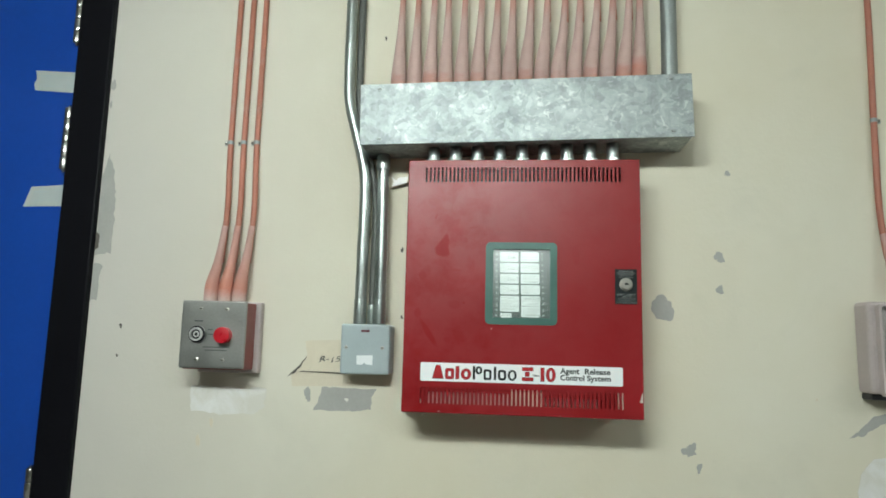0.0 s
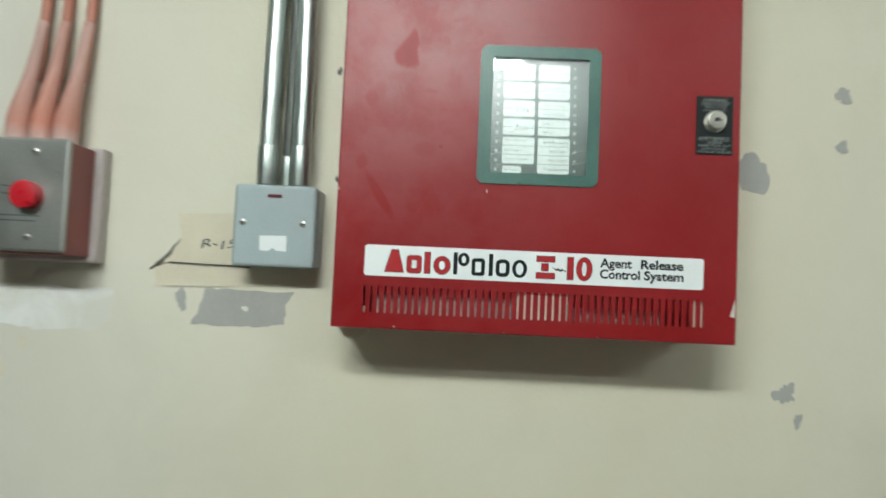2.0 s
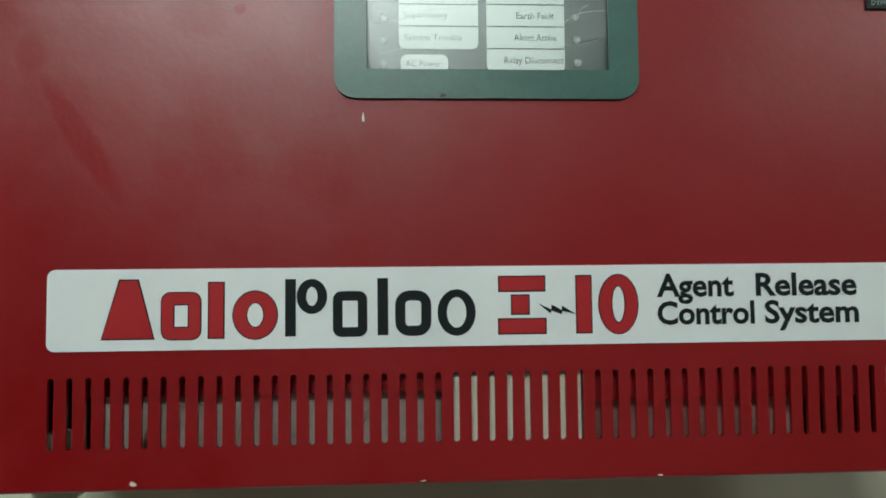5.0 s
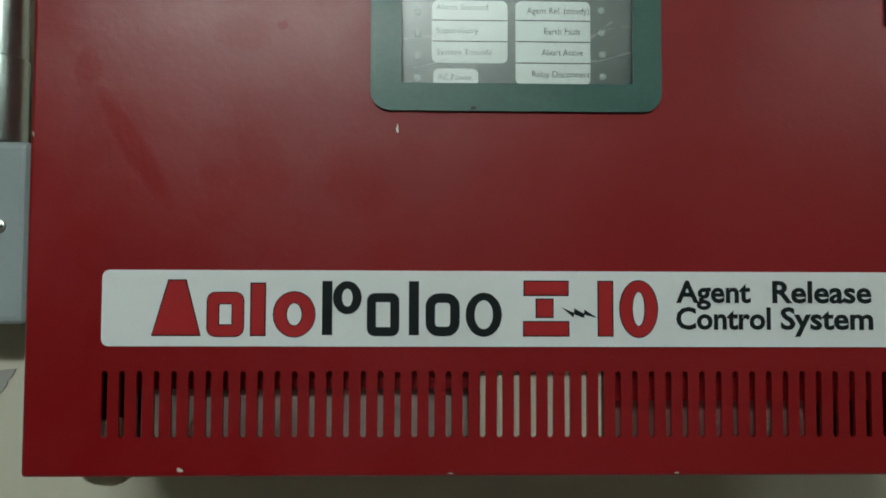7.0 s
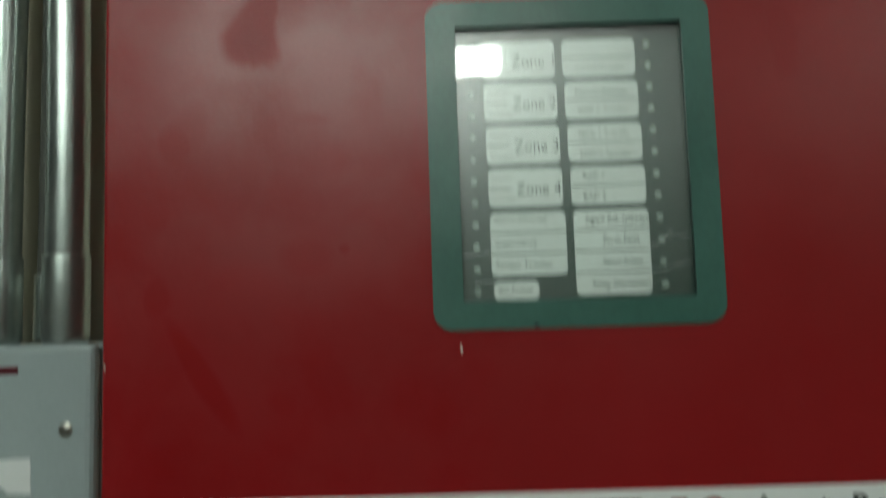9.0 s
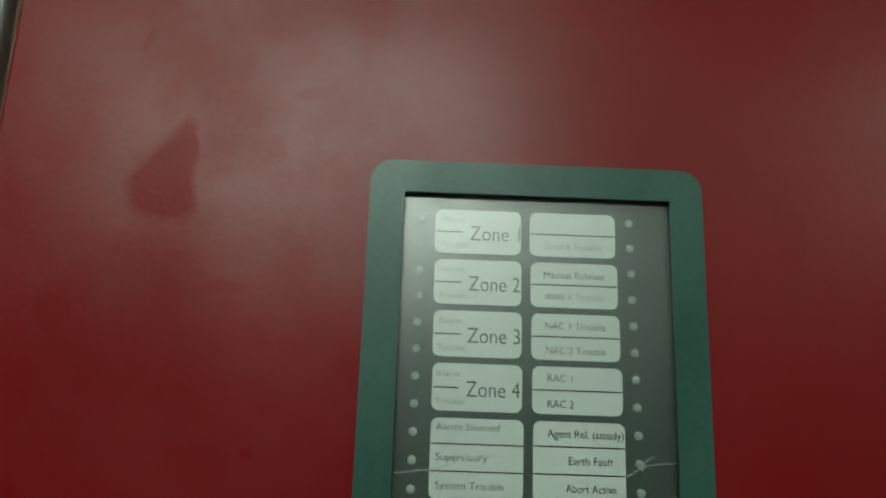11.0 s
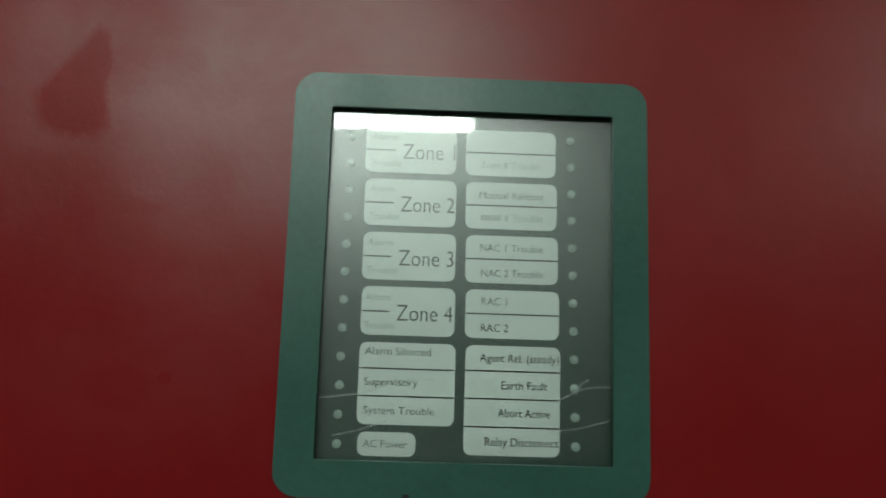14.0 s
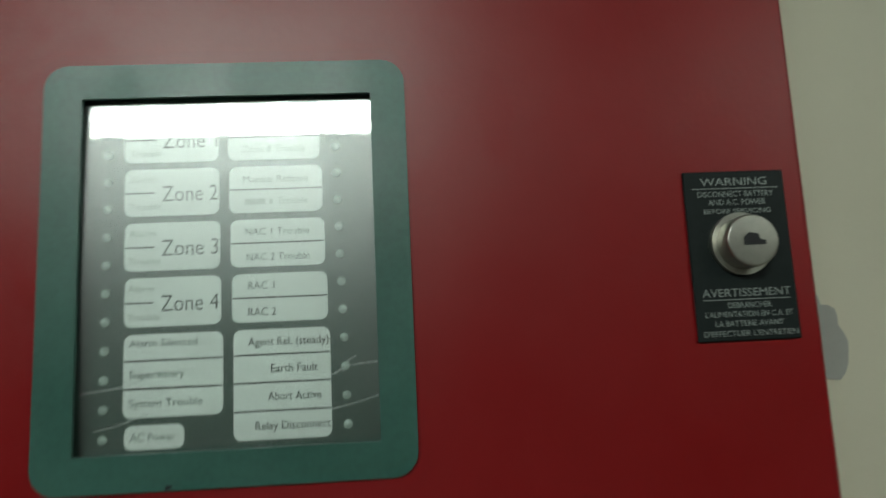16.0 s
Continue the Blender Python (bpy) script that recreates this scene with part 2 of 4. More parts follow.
M_FADED = surface("rubbed_ink", (0.38, 0.41, 0.39), 0.55, 0, 0.15, 200, 600, 0.0)
M_GREYINK = surface("grey_ink", (0.12, 0.135, 0.13), 0.55, 0, 0.1, 60, 300, 0.0)
M_REDINK = surface("red_ink", (0.42, 0.022, 0.026), 0.45, 0, 0.08, 40, 300, 0.0)
M_LED = surface("lamp_lens", (0.42, 0.52, 0.47), 0.25, 0, 0.08, 80, 300, 0.0)
M_BLACKPLATE = surface("black_anodised_plate", (0.016, 0.021, 0.021), 0.38, 0, 0.2, 60, 500, 0.1, 0.0002)
M_PLATEINK = surface("silver_lettering", (0.31, 0.345, 0.33), 0.45, 0.2, 0.1, 90, 400, 0.0)
M_GREYBOX = surface("grey_enamel_box", (0.355, 0.42, 0.425), 0.42, 0, 0.07, 22, 350, 0.12, 0.0003)
M_BLUE = surface("blue_door_paint", (0.006, 0.058, 0.34), 0.34, 0, 0.1, 3, 120, 0.12, 0.0006, (0.01, 0.07, 0.42), (0.6, 0.8))
M_BLACK = surface("black_frame_paint", (0.004, 0.004, 0.006), 0.55, 0, 0.2, 7, 140, 0.15, 0.0006)
M_TAPE = surface("grey_cloth_tape", (0.44, 0.49, 0.47), 0.6, 0, 0.07, 20, 700, 0.4, 0.0003)
M_PAPER = surface("cream_masking_paper", (0.665, 0.60, 0.465), 0.7, 0, 0.06, 16, 200, 0.15, 0.0004)
M_PLASTER = surface("bare_grey_plaster", (0.385, 0.38, 0.35), 0.85, 0, 0.09, 22, 180, 0.35, 0.0008)
M_WHITEWASH = surface("pale_touch_up_paint", (0.77, 0.765, 0.73), 0.65, 0, 0.04, 9, 140, 0.2, 0.0008, (0.665, 0.645, 0.57), (0.42, 0.62))
M_SCRATCH = surface("dark_gouge", (0.10, 0.09, 0.075), 0.85, 0, 0.2, 40, 200, 0.2, 0.0006)
M_BUTTON = surface("red_push_button", (0.48, 0.012, 0.022), 0.32, 0, 0.06, 60, 300, 0.0)
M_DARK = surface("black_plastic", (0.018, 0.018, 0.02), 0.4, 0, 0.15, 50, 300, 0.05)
M_MAROON = surface("maroon_box_side", (0.24, 0.06, 0.055), 0.5, 0, 0.15, 20, 200, 0.1)
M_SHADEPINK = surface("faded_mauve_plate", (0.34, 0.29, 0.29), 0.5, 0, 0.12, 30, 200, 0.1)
M_DULLRED = surface("dull_red_case", (0.60, 0.33, 0.29), 0.55, 0, 0.2, 20, 200, 0.1)
M_PINKBOX = surface("faded_pink_grey_box", (0.46, 0.40, 0.385), 0.55, 0, 0.1, 18, 200, 0.15)
M_FLOOR = surface("grey_floor_screed", (0.32, 0.31, 0.28), 0.6, 0, 0.15, 3, 90, 0.2, 0.001)
# dark grey picked so that the unseen walls bounce less light
M_FARWALL = surface("unseen_wall_grey", (0.26, 0.25, 0.22), 0.7, 0, 0.08, 2, 90, 0.2, 0.001)
M_CEIL = surface("dull_ceiling_paint", (0.44, 0.435, 0.40), 0.8, 0, 0.05, 3, 90, 0.2, 0.001)
M_CELL = surface("grey_battery_case", (0.72, 0.61, 0.55), 0.6, 0, 0.15, 25, 200, 0.1)
M_CARDBOARD = surface("pale_card_insert", (0.70, 0.63, 0.51), 0.7, 0, 0.08, 25, 200, 0.1)
M_CHIP = surface("bare_chip", (0.70, 0.63, 0.56), 0.7, 0, 0.08, 60, 200, 0.0)

for m, level in ((M_BLACK, 0.12), (M_INK, 0.15), (M_SOFTINK, 0.15), (M_GREYINK, 0.15), (M_REDINK, 0.25), (M_BLACKPLATE, 0.18)):
    m.node_tree.nodes["Principled BSDF"].inputs["Specular IOR Level"].default_value = level


def glass(name, rough=0.02, haze=0.0, ior=1.5):
    m, nt, b, co = graph(name)
    out = [n for n in nt.nodes if n.type == "OUTPUT_MATERIAL"][0]
    tr, gl, fr, mx = (nt.nodes.new(k) for k in ("ShaderNodeBsdfTransparent", "ShaderNodeBsdfGlossy", "ShaderNodeFresnel", "ShaderNodeMixShader"))
    veil, mv = nt.nodes.new("ShaderNodeBsdfGlossy"), nt.nodes.new("ShaderNodeMixShader")
    veil.inputs["Roughness"].default_value = 0.37
    nt.links.new(span(nt, noise_tex(nt, co, 30, 4, 0.6, 0.5), 0.3, 0.7, haze * 0.75, haze * 1.2), mv.inputs[0])
    tr.inputs[0].default_value = (0.955, 0.985, 0.97, 1)
    gl.inputs["Roughness"].default_value = rough
    fr.inputs[0].default_value = ior
    bump = nt.nodes.new("ShaderNodeBump")
    bump.inputs["Strength"].default_value, bump.inputs["Distance"].default_value = 0.06, 0.001
    nt.links.new(noise_tex(nt, co, 35, 2), bump.inputs["Height"])
    nt.links.new(bump.outputs[0], gl.inputs["Normal"])
    nt.links.new(fr.outputs[0], mx.inputs[0])
    nt.links.new(tr.outputs[0], mx.inputs[1])
    nt.links.new(gl.outputs[0], mx.inputs[2])
    nt.links.new(mx.outputs[0], mv.inputs[1])
    nt.links.new(veil.outputs[0], mv.inputs[2])
    nt.links.new(mv.outputs[0], out.inputs[0])
    nt.nodes.remove(b)
    return m


M_BEZEL.node_tree.nodes["Principled BSDF"].inputs["Specular IOR Level"].default_value = 0.65
M_GLASS = glass("clear_window", 0.035, 0.125)
M_COVER = glass("clear_cover", 0.08, 0.04)
# clear plastic for the ridges that stand in for reflected streaks
M_GLINT = glass("clear_glint_plastic", 0.3, 0.0, 1.55)


def glowing(name, colour, strength):
    m, nt, b, co = graph(name)
    b.inputs["Base Color"].default_value = (0.8, 0.8, 0.8, 1)
    b.inputs["Emission Color"].default_value = (*colour, 1)
    b.inputs["Emission Strength"].default_value = strength
    return m


M_TUBE = glowing("fluorescent_diffuser", (0.88, 1.0, 1.0), LAMP)


# ---------- mesh helpers ----------
ORIGIN = {}


def thing(name, origin, label, category, group="", kind=""):
    ob = new(name)
    ob.empty_display_size = 0.02
    ob.location = origin
    ORIGIN[ob] = Vector(origin)
    return tagged(ob, label, category, group, kind)


def part(name, bm, material, parent, label="", smooth=False):
    """Links a bmesh, built in world metres, as one mesh object under a thing or a part."""
    o = ORIGIN[parent]
    bm.transform(Matrix.Translation(-o))
    me = bpy.data.meshes.new(name)
    bm.normal_update()
    for f in bm.faces:
        f.smooth = smooth
    bm.to_mesh(me)
    bm.free()
    me.materials.append(material)
    ob = new(name, me)
    ob.parent = parent
    ORIGIN[ob] = o
    if label:
        ob["label"] = label
    return ob


def solid(name, bm, material, label, category, kind="", group="", smooth=False, origin=(0, 0, 0)):
    """Links a bmesh as a top-level thing of one mesh."""
    bm.transform(Matrix.Translation(-Vector(origin)))
    me = bpy.data.meshes.new(name)
    for f in bm.faces:
        f.smooth = smooth
    bm.to_mesh(me)
    bm.free()
    me.materials.append(material)
    ob = new(name, me)
    ob.location = origin
    ORIGIN[ob] = Vector(origin)
    return tagged(ob, label, category, group, kind)


def box(bm, x0, x1, y0, y1, z0, z1, bevel=0.0, segs=2):
    m = Matrix.LocRotScale(((x0 + x1) / 2, (y0 + y1) / 2, (z0 + z1) / 2), None, (x1 - x0, y1 - y0, z1 - z0))
    vs = bmesh.ops.create_cube(bm, size=1, matrix=m)["verts"]
    if bevel:
        es = list({e for v in vs for e in v.link_edges})
        bmesh.ops.bevel(bm, geom=es, offset=bevel, segments=segs, affect="EDGES", profile=0.5)
    return bm


def boxed(*a, **k):
    return box(bmesh.new(), *a, **k)


def sweep(bm, pts, radii, seg=14, caps=True):
    """A round bar along a line of points with a radius at each."""
    pts = [Vector(p) for p in pts]
    if not hasattr(radii, "__len__"):
        radii = [radii] * len(pts)
    rings = []
    side = Vector((0, 1, 0))
    for i, p in enumerate(pts):
        d = (pts[min(i + 1, len(pts) - 1)] - pts[max(i - 1, 0)]).normalized()
        s = side - d * side.dot(d)
        if s.length < 0.05:
            s = Vector((1, 0, 0)) - d * d.x
        s.normalize()
        t = d.cross(s)
        rings.append([bm.verts.new(p + radii[i] * (math.cos(a) * s + math.sin(a) * t)) for a in (2 * math.pi * k / seg for k in range(seg))])
    for a, b in zip(rings, rings[1:]):
        for k in range(seg):
            bm.faces.new((a[k], a[(k + 1) % seg], b[(k + 1) % seg], b[k]))
    if caps:
        bm.faces.new(rings[0][::-1])
        bm.faces.new(rings[-1])
    bmesh.ops.recalc_face_normals(bm, faces=bm.faces[:])
    return bm


def swept(*a, **k):
    return sweep(bmesh.new(), *a, **k)


def smooth_line(pts, steps=6):
    """More points along a line, rounded at its bends."""
    p = [Vector(v) for v in pts]
    out = []
    for i in range(len(p) - 1):
        a, b, c, d = p[max(i - 1, 0)], p[i], p[i + 1], p[min(i + 2, len(p) - 1)]
        for k in range(steps):
            t = k / steps
            out.append(0.5 * (2 * b + (c - a) * t + (2 * a - 5 * b + 4 * c - d) * t * t + (3 * b - a - 3 * c + d) * t ** 3))
    return out + [p[-1]]


def sheet(outlines, y, thick=0.0):
    """Flat shapes facing the room: each a loop of (x, z); thick: depth towards the wall."""
    bm = bmesh.new()
    for loop in outlines:
        f = bm.faces.new([bm.verts.new((x, y, z)) for x, z in loop])
        if thick:
            r = bmesh.ops.extrude_face_region(bm, geom=[f])
            bmesh.ops.translate(bm, vec=(0, thick, 0), verts=[v for v in r["geom"] if isinstance(v, bmesh.types.BMVert)])
    bmesh.ops.recalc_face_normals(bm, faces=bm.faces[:])
    if not thick:
        for f in bm.faces:
            f.normal_update()
            if f.normal.y > 0:
                f.normal_flip()
    return bm


def rounded(x0, x1, z0, z1, r, n=5):
    out = []
    for cx, cz, a in ((x1 - r, z1 - r, 0), (x0 + r, z1 - r, 90), (x0 + r, z0 + r, 180), (x1 - r, z0 + r, 270)):
        out += [(cx + r * math.cos(radians(a + 90 * k / n)), cz + r * math.sin(radians(a + 90 * k / n))) for k in range(n + 1)]
    return out


def oval(x, z, rx, rz, n=24):
    return [(x + rx * math.cos(2 * math.pi * k / n), z + rz * math.sin(2 * math.pi * k / n)) for k in range(n)]


def ring_sheet(outer, inner, y0, y1):
    """A flat frame between two loops of the same number of points, with depth."""
    bm = bmesh.new()
    n = len(outer)
    g = [[bm.verts.new((x, y, z)) for x, z in loop] for y in (y0, y1) for loop in (outer, inner)]
    for k in range(n):
        j = (k + 1) % n
        for a, b in ((g[0], g[1]), (g[3], g[2]), (g[2], g[0]), (g[1], g[3])):
            bm.faces.new((a[k], a[j], b[j], b[k]))
    bmesh.ops.recalc_face_normals(bm, faces=bm.faces[:])
    return bm


def flake(x, z, rx, rz, seed, jag=0.3, n=30, square=0.0):
    """A ragged outline: paint gone from a wall."""
    rnd = random.Random(seed)
    ph = [rnd.uniform(0, 6.28) for _ in range(5)]
    out = []
    for k in range(n):
        a = 2 * math.pi * k / n
        r = 1 + jag * (0.5 * math.sin(2 * a + ph[0]) + 0.4 * math.sin(3 * a + ph[1]) + 0.3 * math.sin(5 * a + ph[2]) + 0.25 * math.sin(9 * a + ph[3])) + rnd.uniform(-0.05, 0.05)
        c, s = math.cos(a), math.sin(a)
        q = (abs(c) ** 4 + abs(s) ** 4) ** -0.25 if square else 1.0
        out.append((x + rx * c * r * q, z + rz * s * r * q))
    return out


def disc(x, y, z, r, depth, seg=20, dome=0.0):
    """A round boss that stands out from y towards the room."""
    prof = [(r, 0), (r, depth * 0.84), (r * 0.995, depth * 0.92), (r * 0.97, depth * 0.985), (r * 0.93, depth), (r * 0.88, depth + dome * 0.1), (r * 0.5, depth + dome * 0.75), (r * 0.02, depth + dome)]
    bm = bmesh.new()
    rings = [[bm.verts.new((x + q * math.cos(a), y - d, z + q * math.sin(a))) for a in (2 * math.pi * k / seg for k in range(seg))] for q, d in prof]
    for a, b in zip(rings, rings[1:]):
        for k in range(seg):
            bm.faces.new((a[k], a[(k + 1) % seg], b[(k + 1) % seg], b[k]))
    bm.faces.new(rings[-1])
    bmesh.ops.recalc_face_normals(bm, faces=bm.faces[:])
    return bm


def lettering(text, x0, x1, base, cap, y, bold=0.0):
    """Built-in font as a flat mesh: from x0 to x1, on the base line, with that cap height."""
    cu = bpy.data.curves.new("text", "FONT")
    cu.body, cu.resolution_u, cu.offset = text, 3, bold
    ob = new("text", cu)
    me = bpy.data.meshes.new_from_object(ob.evaluated_get(bpy.context.evaluated_depsgraph_get()))
    bpy.data.objects.remove(ob)
    bm = bmesh.new()
    bm.from_mesh(me)
    bpy.data.meshes.remove(me)
    xs = [v.co.x for v in bm.verts]
    sx, sz = (x1 - x0) / (max(xs) - min(xs)), cap / 0.72
    lo = min(xs)
    for v in bm.verts:
        v.co = Vector((x0 + (v.co.x - lo) * sx, y, base + v.co.y * sz))
    for f in bm.faces:
        f.normal_update()
        if f.normal.y > 0:
            f.normal_flip()
    return bm


def bars(rows, y):
    """Plain bars for writing that cannot be read: rows of x0, x1, z0, z1."""
    return sheet([[(a, c), (b, c), (b, d), (a, d)] for a, b, c, d in rows], y)


def cut(ob, cutters):
    """Takes the boxes and outlines in one cutter mesh out of ob's mesh."""
    me = bpy.data.meshes.new("cutter")
    cutters.to_mesh(me)
    cutters.free()
    tool = new("cutter", me)
    tool.location = ob.matrix_world.translation if ob.parent is None else ob.parent.location
    mod = ob.modifiers.new("cut", "BOOLEAN")
    mod.operation, mod.object, mod.solver = "DIFFERENCE", tool, "EXACT"
    bpy.context.view_layer.update()
    done = bpy.data.meshes.new_from_object(ob.evaluated_get(bpy.context.evaluated_depsgraph_get()))
    ob.modifiers.remove(mod)
    ob.data = done
    bpy.data.objects.remove(tool)
    return ob


# ---------- the room ----------
DOOR_L, DOOR_R, DOOR_TOP = -1.75, -0.845, 2.26
bm = boxed(-0.79, 3.74, WALL, WALL + 0.14, 0, CEIL)
box(bm, -3.94, -1.81, WALL, WALL + 0.14, 0, CEIL)
box(bm, -1.81, -0.79, WALL, WALL + 0.14, 2.33, CEIL)
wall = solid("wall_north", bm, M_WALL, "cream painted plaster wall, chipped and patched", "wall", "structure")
# walls out of view, added to close the room and kept dark to limit bounce
solid("wall_east", boxed(3.6, 3.74, -5.6, WALL + 0.14, 0, CEIL), M_FARWALL, "unseen plain wall closing the room, dark grey to limit bounce", "wall", "structure")
solid("wall_west", boxed(-3.94, -3.8, -5.6, WALL + 0.14, 0, CEIL), M_FARWALL, "unseen plain wall closing the room, dark grey to limit bounce", "wall", "structure")
solid("wall_south", boxed(-3.94, 3.74, -5.74, -5.6, 0, CEIL), M_FARWALL, "unseen plain wall behind the camera, dark grey to limit bounce", "wall", "structure")
solid("floor", boxed(-3.94, 3.74, -5.74, 0.6, -0.1, 0), M_FLOOR, "grey screed floor", "floor", "structure")
solid("ceiling", boxed(-3.94, 3.74, -5.74, 0.6, CEIL, CEIL + 0.1), M_CEIL, "dull grey-white painted ceiling", "ceiling", "structure")


def batten(x0, x1, y, z, deep):
    t = thing("hanging_light" if z < 2.5 else "fill_light", ((x0 + x1) / 2, y, z), "white fluorescent batten with lit opal diffuser (the ceiling one is added fill)", "fluorescent light", "fluorescent lights")
    part("housing", boxed(x0, x1, y - 0.06, y + 0.06, z, z + 0.03, 0.004), M_CEIL, t)
    part("diffuser", boxed(x0 + 0.02, x1 - 0.02, y - 0.05, y + 0.05, z - deep, z - 0.0005, 0.018, 3), M_TUBE, t, "glowing opal diffuser")
    for x in (x0 + 0.12, x1 - 0.12) if z < 2.5 else ():
        part("rod", swept([(x, y, z + 0.03), (x, y, CEIL)], 0.005, 10), M_CEIL, t)


batten(-0.82, 0.11, -1.3, 2.21, 0.075)
# added fill lamp that evens out the right of the wall; no such fitting is known
batten(1.7, 3.2, -2.7, CEIL - 0.03, 0.045)


# ---------- chips, patches and gouges in the wall ----------
def wall_mark(name, loop, material, label, y=0.0008):
    part(name, sheet([loop], WALL - y, y - 0.0001), material, wall, label)


def ragged(loop, seed, much=0.0012, steps=6):
    """A broken, uneven edge along a rough outline."""
    rnd, out = random.Random(seed), []
    for (x0, z0), (x1, z1) in zip(loop, loop[1:] + loop[:1]):
        out += [(x0 + (x1 - x0) * k / steps + rnd.uniform(-much, much), z0 + (z1 - z0) * k / steps + rnd.uniform(-much, much)) for k in range(steps)]
    return out


for n, (x, z, rx, rz, j, sq) in enumerate(((0.235, 1.5335, 0.0175, 0.0215, 0.2, 0), (0.329, 1.6205, 0.0075, 0.009, 0.35, 0), (0.3285, 1.566, 0.0045, 0.0085, 0.45, 0),
        (0.273, 1.306, 0.0095, 0.0105, 0.5, 0), (0.287, 1.279, 0.004, 0.007, 0.4, 0), (0.347, 1.764, 0.004, 0.005, 0.3, 0), (-0.3625, 1.3755, 0.0055, 0.0115, 0.3, 0),
        (-0.772, 1.938, 0.005, 0.011, 0.3, 0), (-0.773, 1.900, 0.003, 0.006, 0.3, 0))):
    wall_mark("paint_chip", flake(x, z, rx, rz, 11 + n, j, 34, sq), M_PLASTER, "bare grey plaster where cream paint came away")
for n, (x, z, r) in enumerate(((-0.713, 1.485, 0.003), (-0.715, 1.432, 0.002), (-0.249, 2.02, 0.0025), (-0.206, 1.627, 0.003), (-0.203, 1.51, 0.0022))):
    wall_mark("pock_mark", flake(x, z, r * 0.8, r * 1.5, 40 + n, 0.4, 14), M_SCRATCH, "small dark pock mark")
wall_mark("touch_up_patch", ragged([(-0.573, 1.384), (-0.500, 1.383), (-0.436, 1.381), (-0.438, 1.352), (-0.455, 1.340), (-0.520, 1.336), (-0.570, 1.341)], 61, 0.0022), M_WHITEWASH, "pale rectangle of touch-up paint")
wall_mark("touch_up_patch", flake(0.62, 1.24, 0.095, 0.068, 62, 0.04, 34, 1), M_WHITEWASH, "pale rectangle of touch-up paint")
wall_mark("paint_chip", ragged([(-0.337, 1.3875), (-0.315, 1.3878), (-0.243, 1.3868), (-0.250, 1.374), (-0.251, 1.353), (-0.277, 1.349), (-0.315, 1.3485), (-0.352, 1.349), (-0.344, 1.362)], 71), M_PLASTER, "squared patch of bare grey plaster under the paper")
wall_mark("paint_chip", ragged([(-0.766, 1.803), (-0.752, 1.765), (-0.747, 1.723), (-0.745, 1.672), (-0.747, 1.616), (-0.7765, 1.614), (-0.7765, 1.702), (-0.7765, 1.760)], 74, 0.002), M_PLASTER, "long strip of bare plaster beside the door frame")
wall_mark("paint_chip", ragged([(-0.7765, 1.598), (-0.766, 1.597), (-0.757, 1.592), (-0.763, 1.580), (-0.764, 1.530), (-0.7765, 1.530)], 79, 0.001), M_PLASTER, "bare plaster beside the door frame")
wall_mark("gouge", ragged([(-0.7765, 1.655), (-0.7700, 1.650), (-0.7705, 1.625), (-0.7765, 1.622)], 80, 0.0006), M_SCRATCH, "dark gap beside the door frame", 0.0016)
wall_mark("gouge", ragged([(-0.398, 1.4050), (-0.390, 1.4140), (-0.380, 1.4230), (-0.366, 1.4400), (-0.376, 1.4225), (-0.386, 1.4115)], 72, 0.0006), M_SCRATCH, "dark gouge beside the torn paper", 0.0026)
wall_mark("plugged_hole", flake(-0.2935, 1.368, 0.0035, 0.0028, 83, 0.3, 14), M_WHITEWASH, "pale plugged screw hole", 0.0014)
# the call box's cast shadow, drawn as a plaster-grey wedge
wall_mark("scuff", ragged([(0.518, 1.334), (0.535, 1.348), (0.556, 1.368), (0.60, 1.384), (0.60, 1.371), (0.560, 1.352), (0.540, 1.339)], 73, 0.0015), M_PLASTER, "shadow of the call box laid on the wall in plaster grey")
for n, (x, z, rx, rz) in enumerate(((-0.553, 1.29, 0.004, 0.010), (-0.531, 1.322, 0.003, 0.008), (0.472, 1.392, 0.002, 0.002))):
    wall_mark("stain", flake(x, z, rx, rz, 75 + n, 0.3, 16), M_PAPER, "faint brown stain")
part("plaster_ridge", sheet([ragged([(-0.1840, 1.3592), (-0.1830, 1.3520), (-0.1760, 1.3480), (-0.1650, 1.3465), (-0.1600, 1.3500), (-0.1530, 1.3592)], 84, 0.0009)], 0.034, WALL - 0.0345), M_WALL, wall, "lump of painted filler under the cabinet")

# ---------- blue door in a black frame ----------
door = thing("door_1", (-1.3, WALL, 0), "blue painted steel door, closed, in a black frame", "door", kind="structure")
bm = boxed(DOOR_R, -0.777, WALL - 0.012, WALL + 0.13, 0, 2.34, 0.003)
box(bm, DOOR_R - 0.02, DOOR_R - 0.0005, WALL + 0.052, WALL + 0.13, 0, DOOR_TOP + 0.02)
box(bm, -1.818, DOOR_L, WALL - 0.012, WALL + 0.13, 0, 2.34, 0.003)
box(bm, DOOR_L + 0.0005, DOOR_R - 0.0005, WALL - 0.012, WALL + 0.13, DOOR_TOP, 2.34, 0.003)
part("door_frame", bm, M_BLACK, door, "black painted frame")
leaf = part("leaf", boxed(DOOR_L + 0.004, DOOR_R - 0.004, WALL + 0.004, WALL + 0.05, 0.006, DOOR_TOP - 0.004, 0.002), M_BLUE, door, "glossy blue leaf")
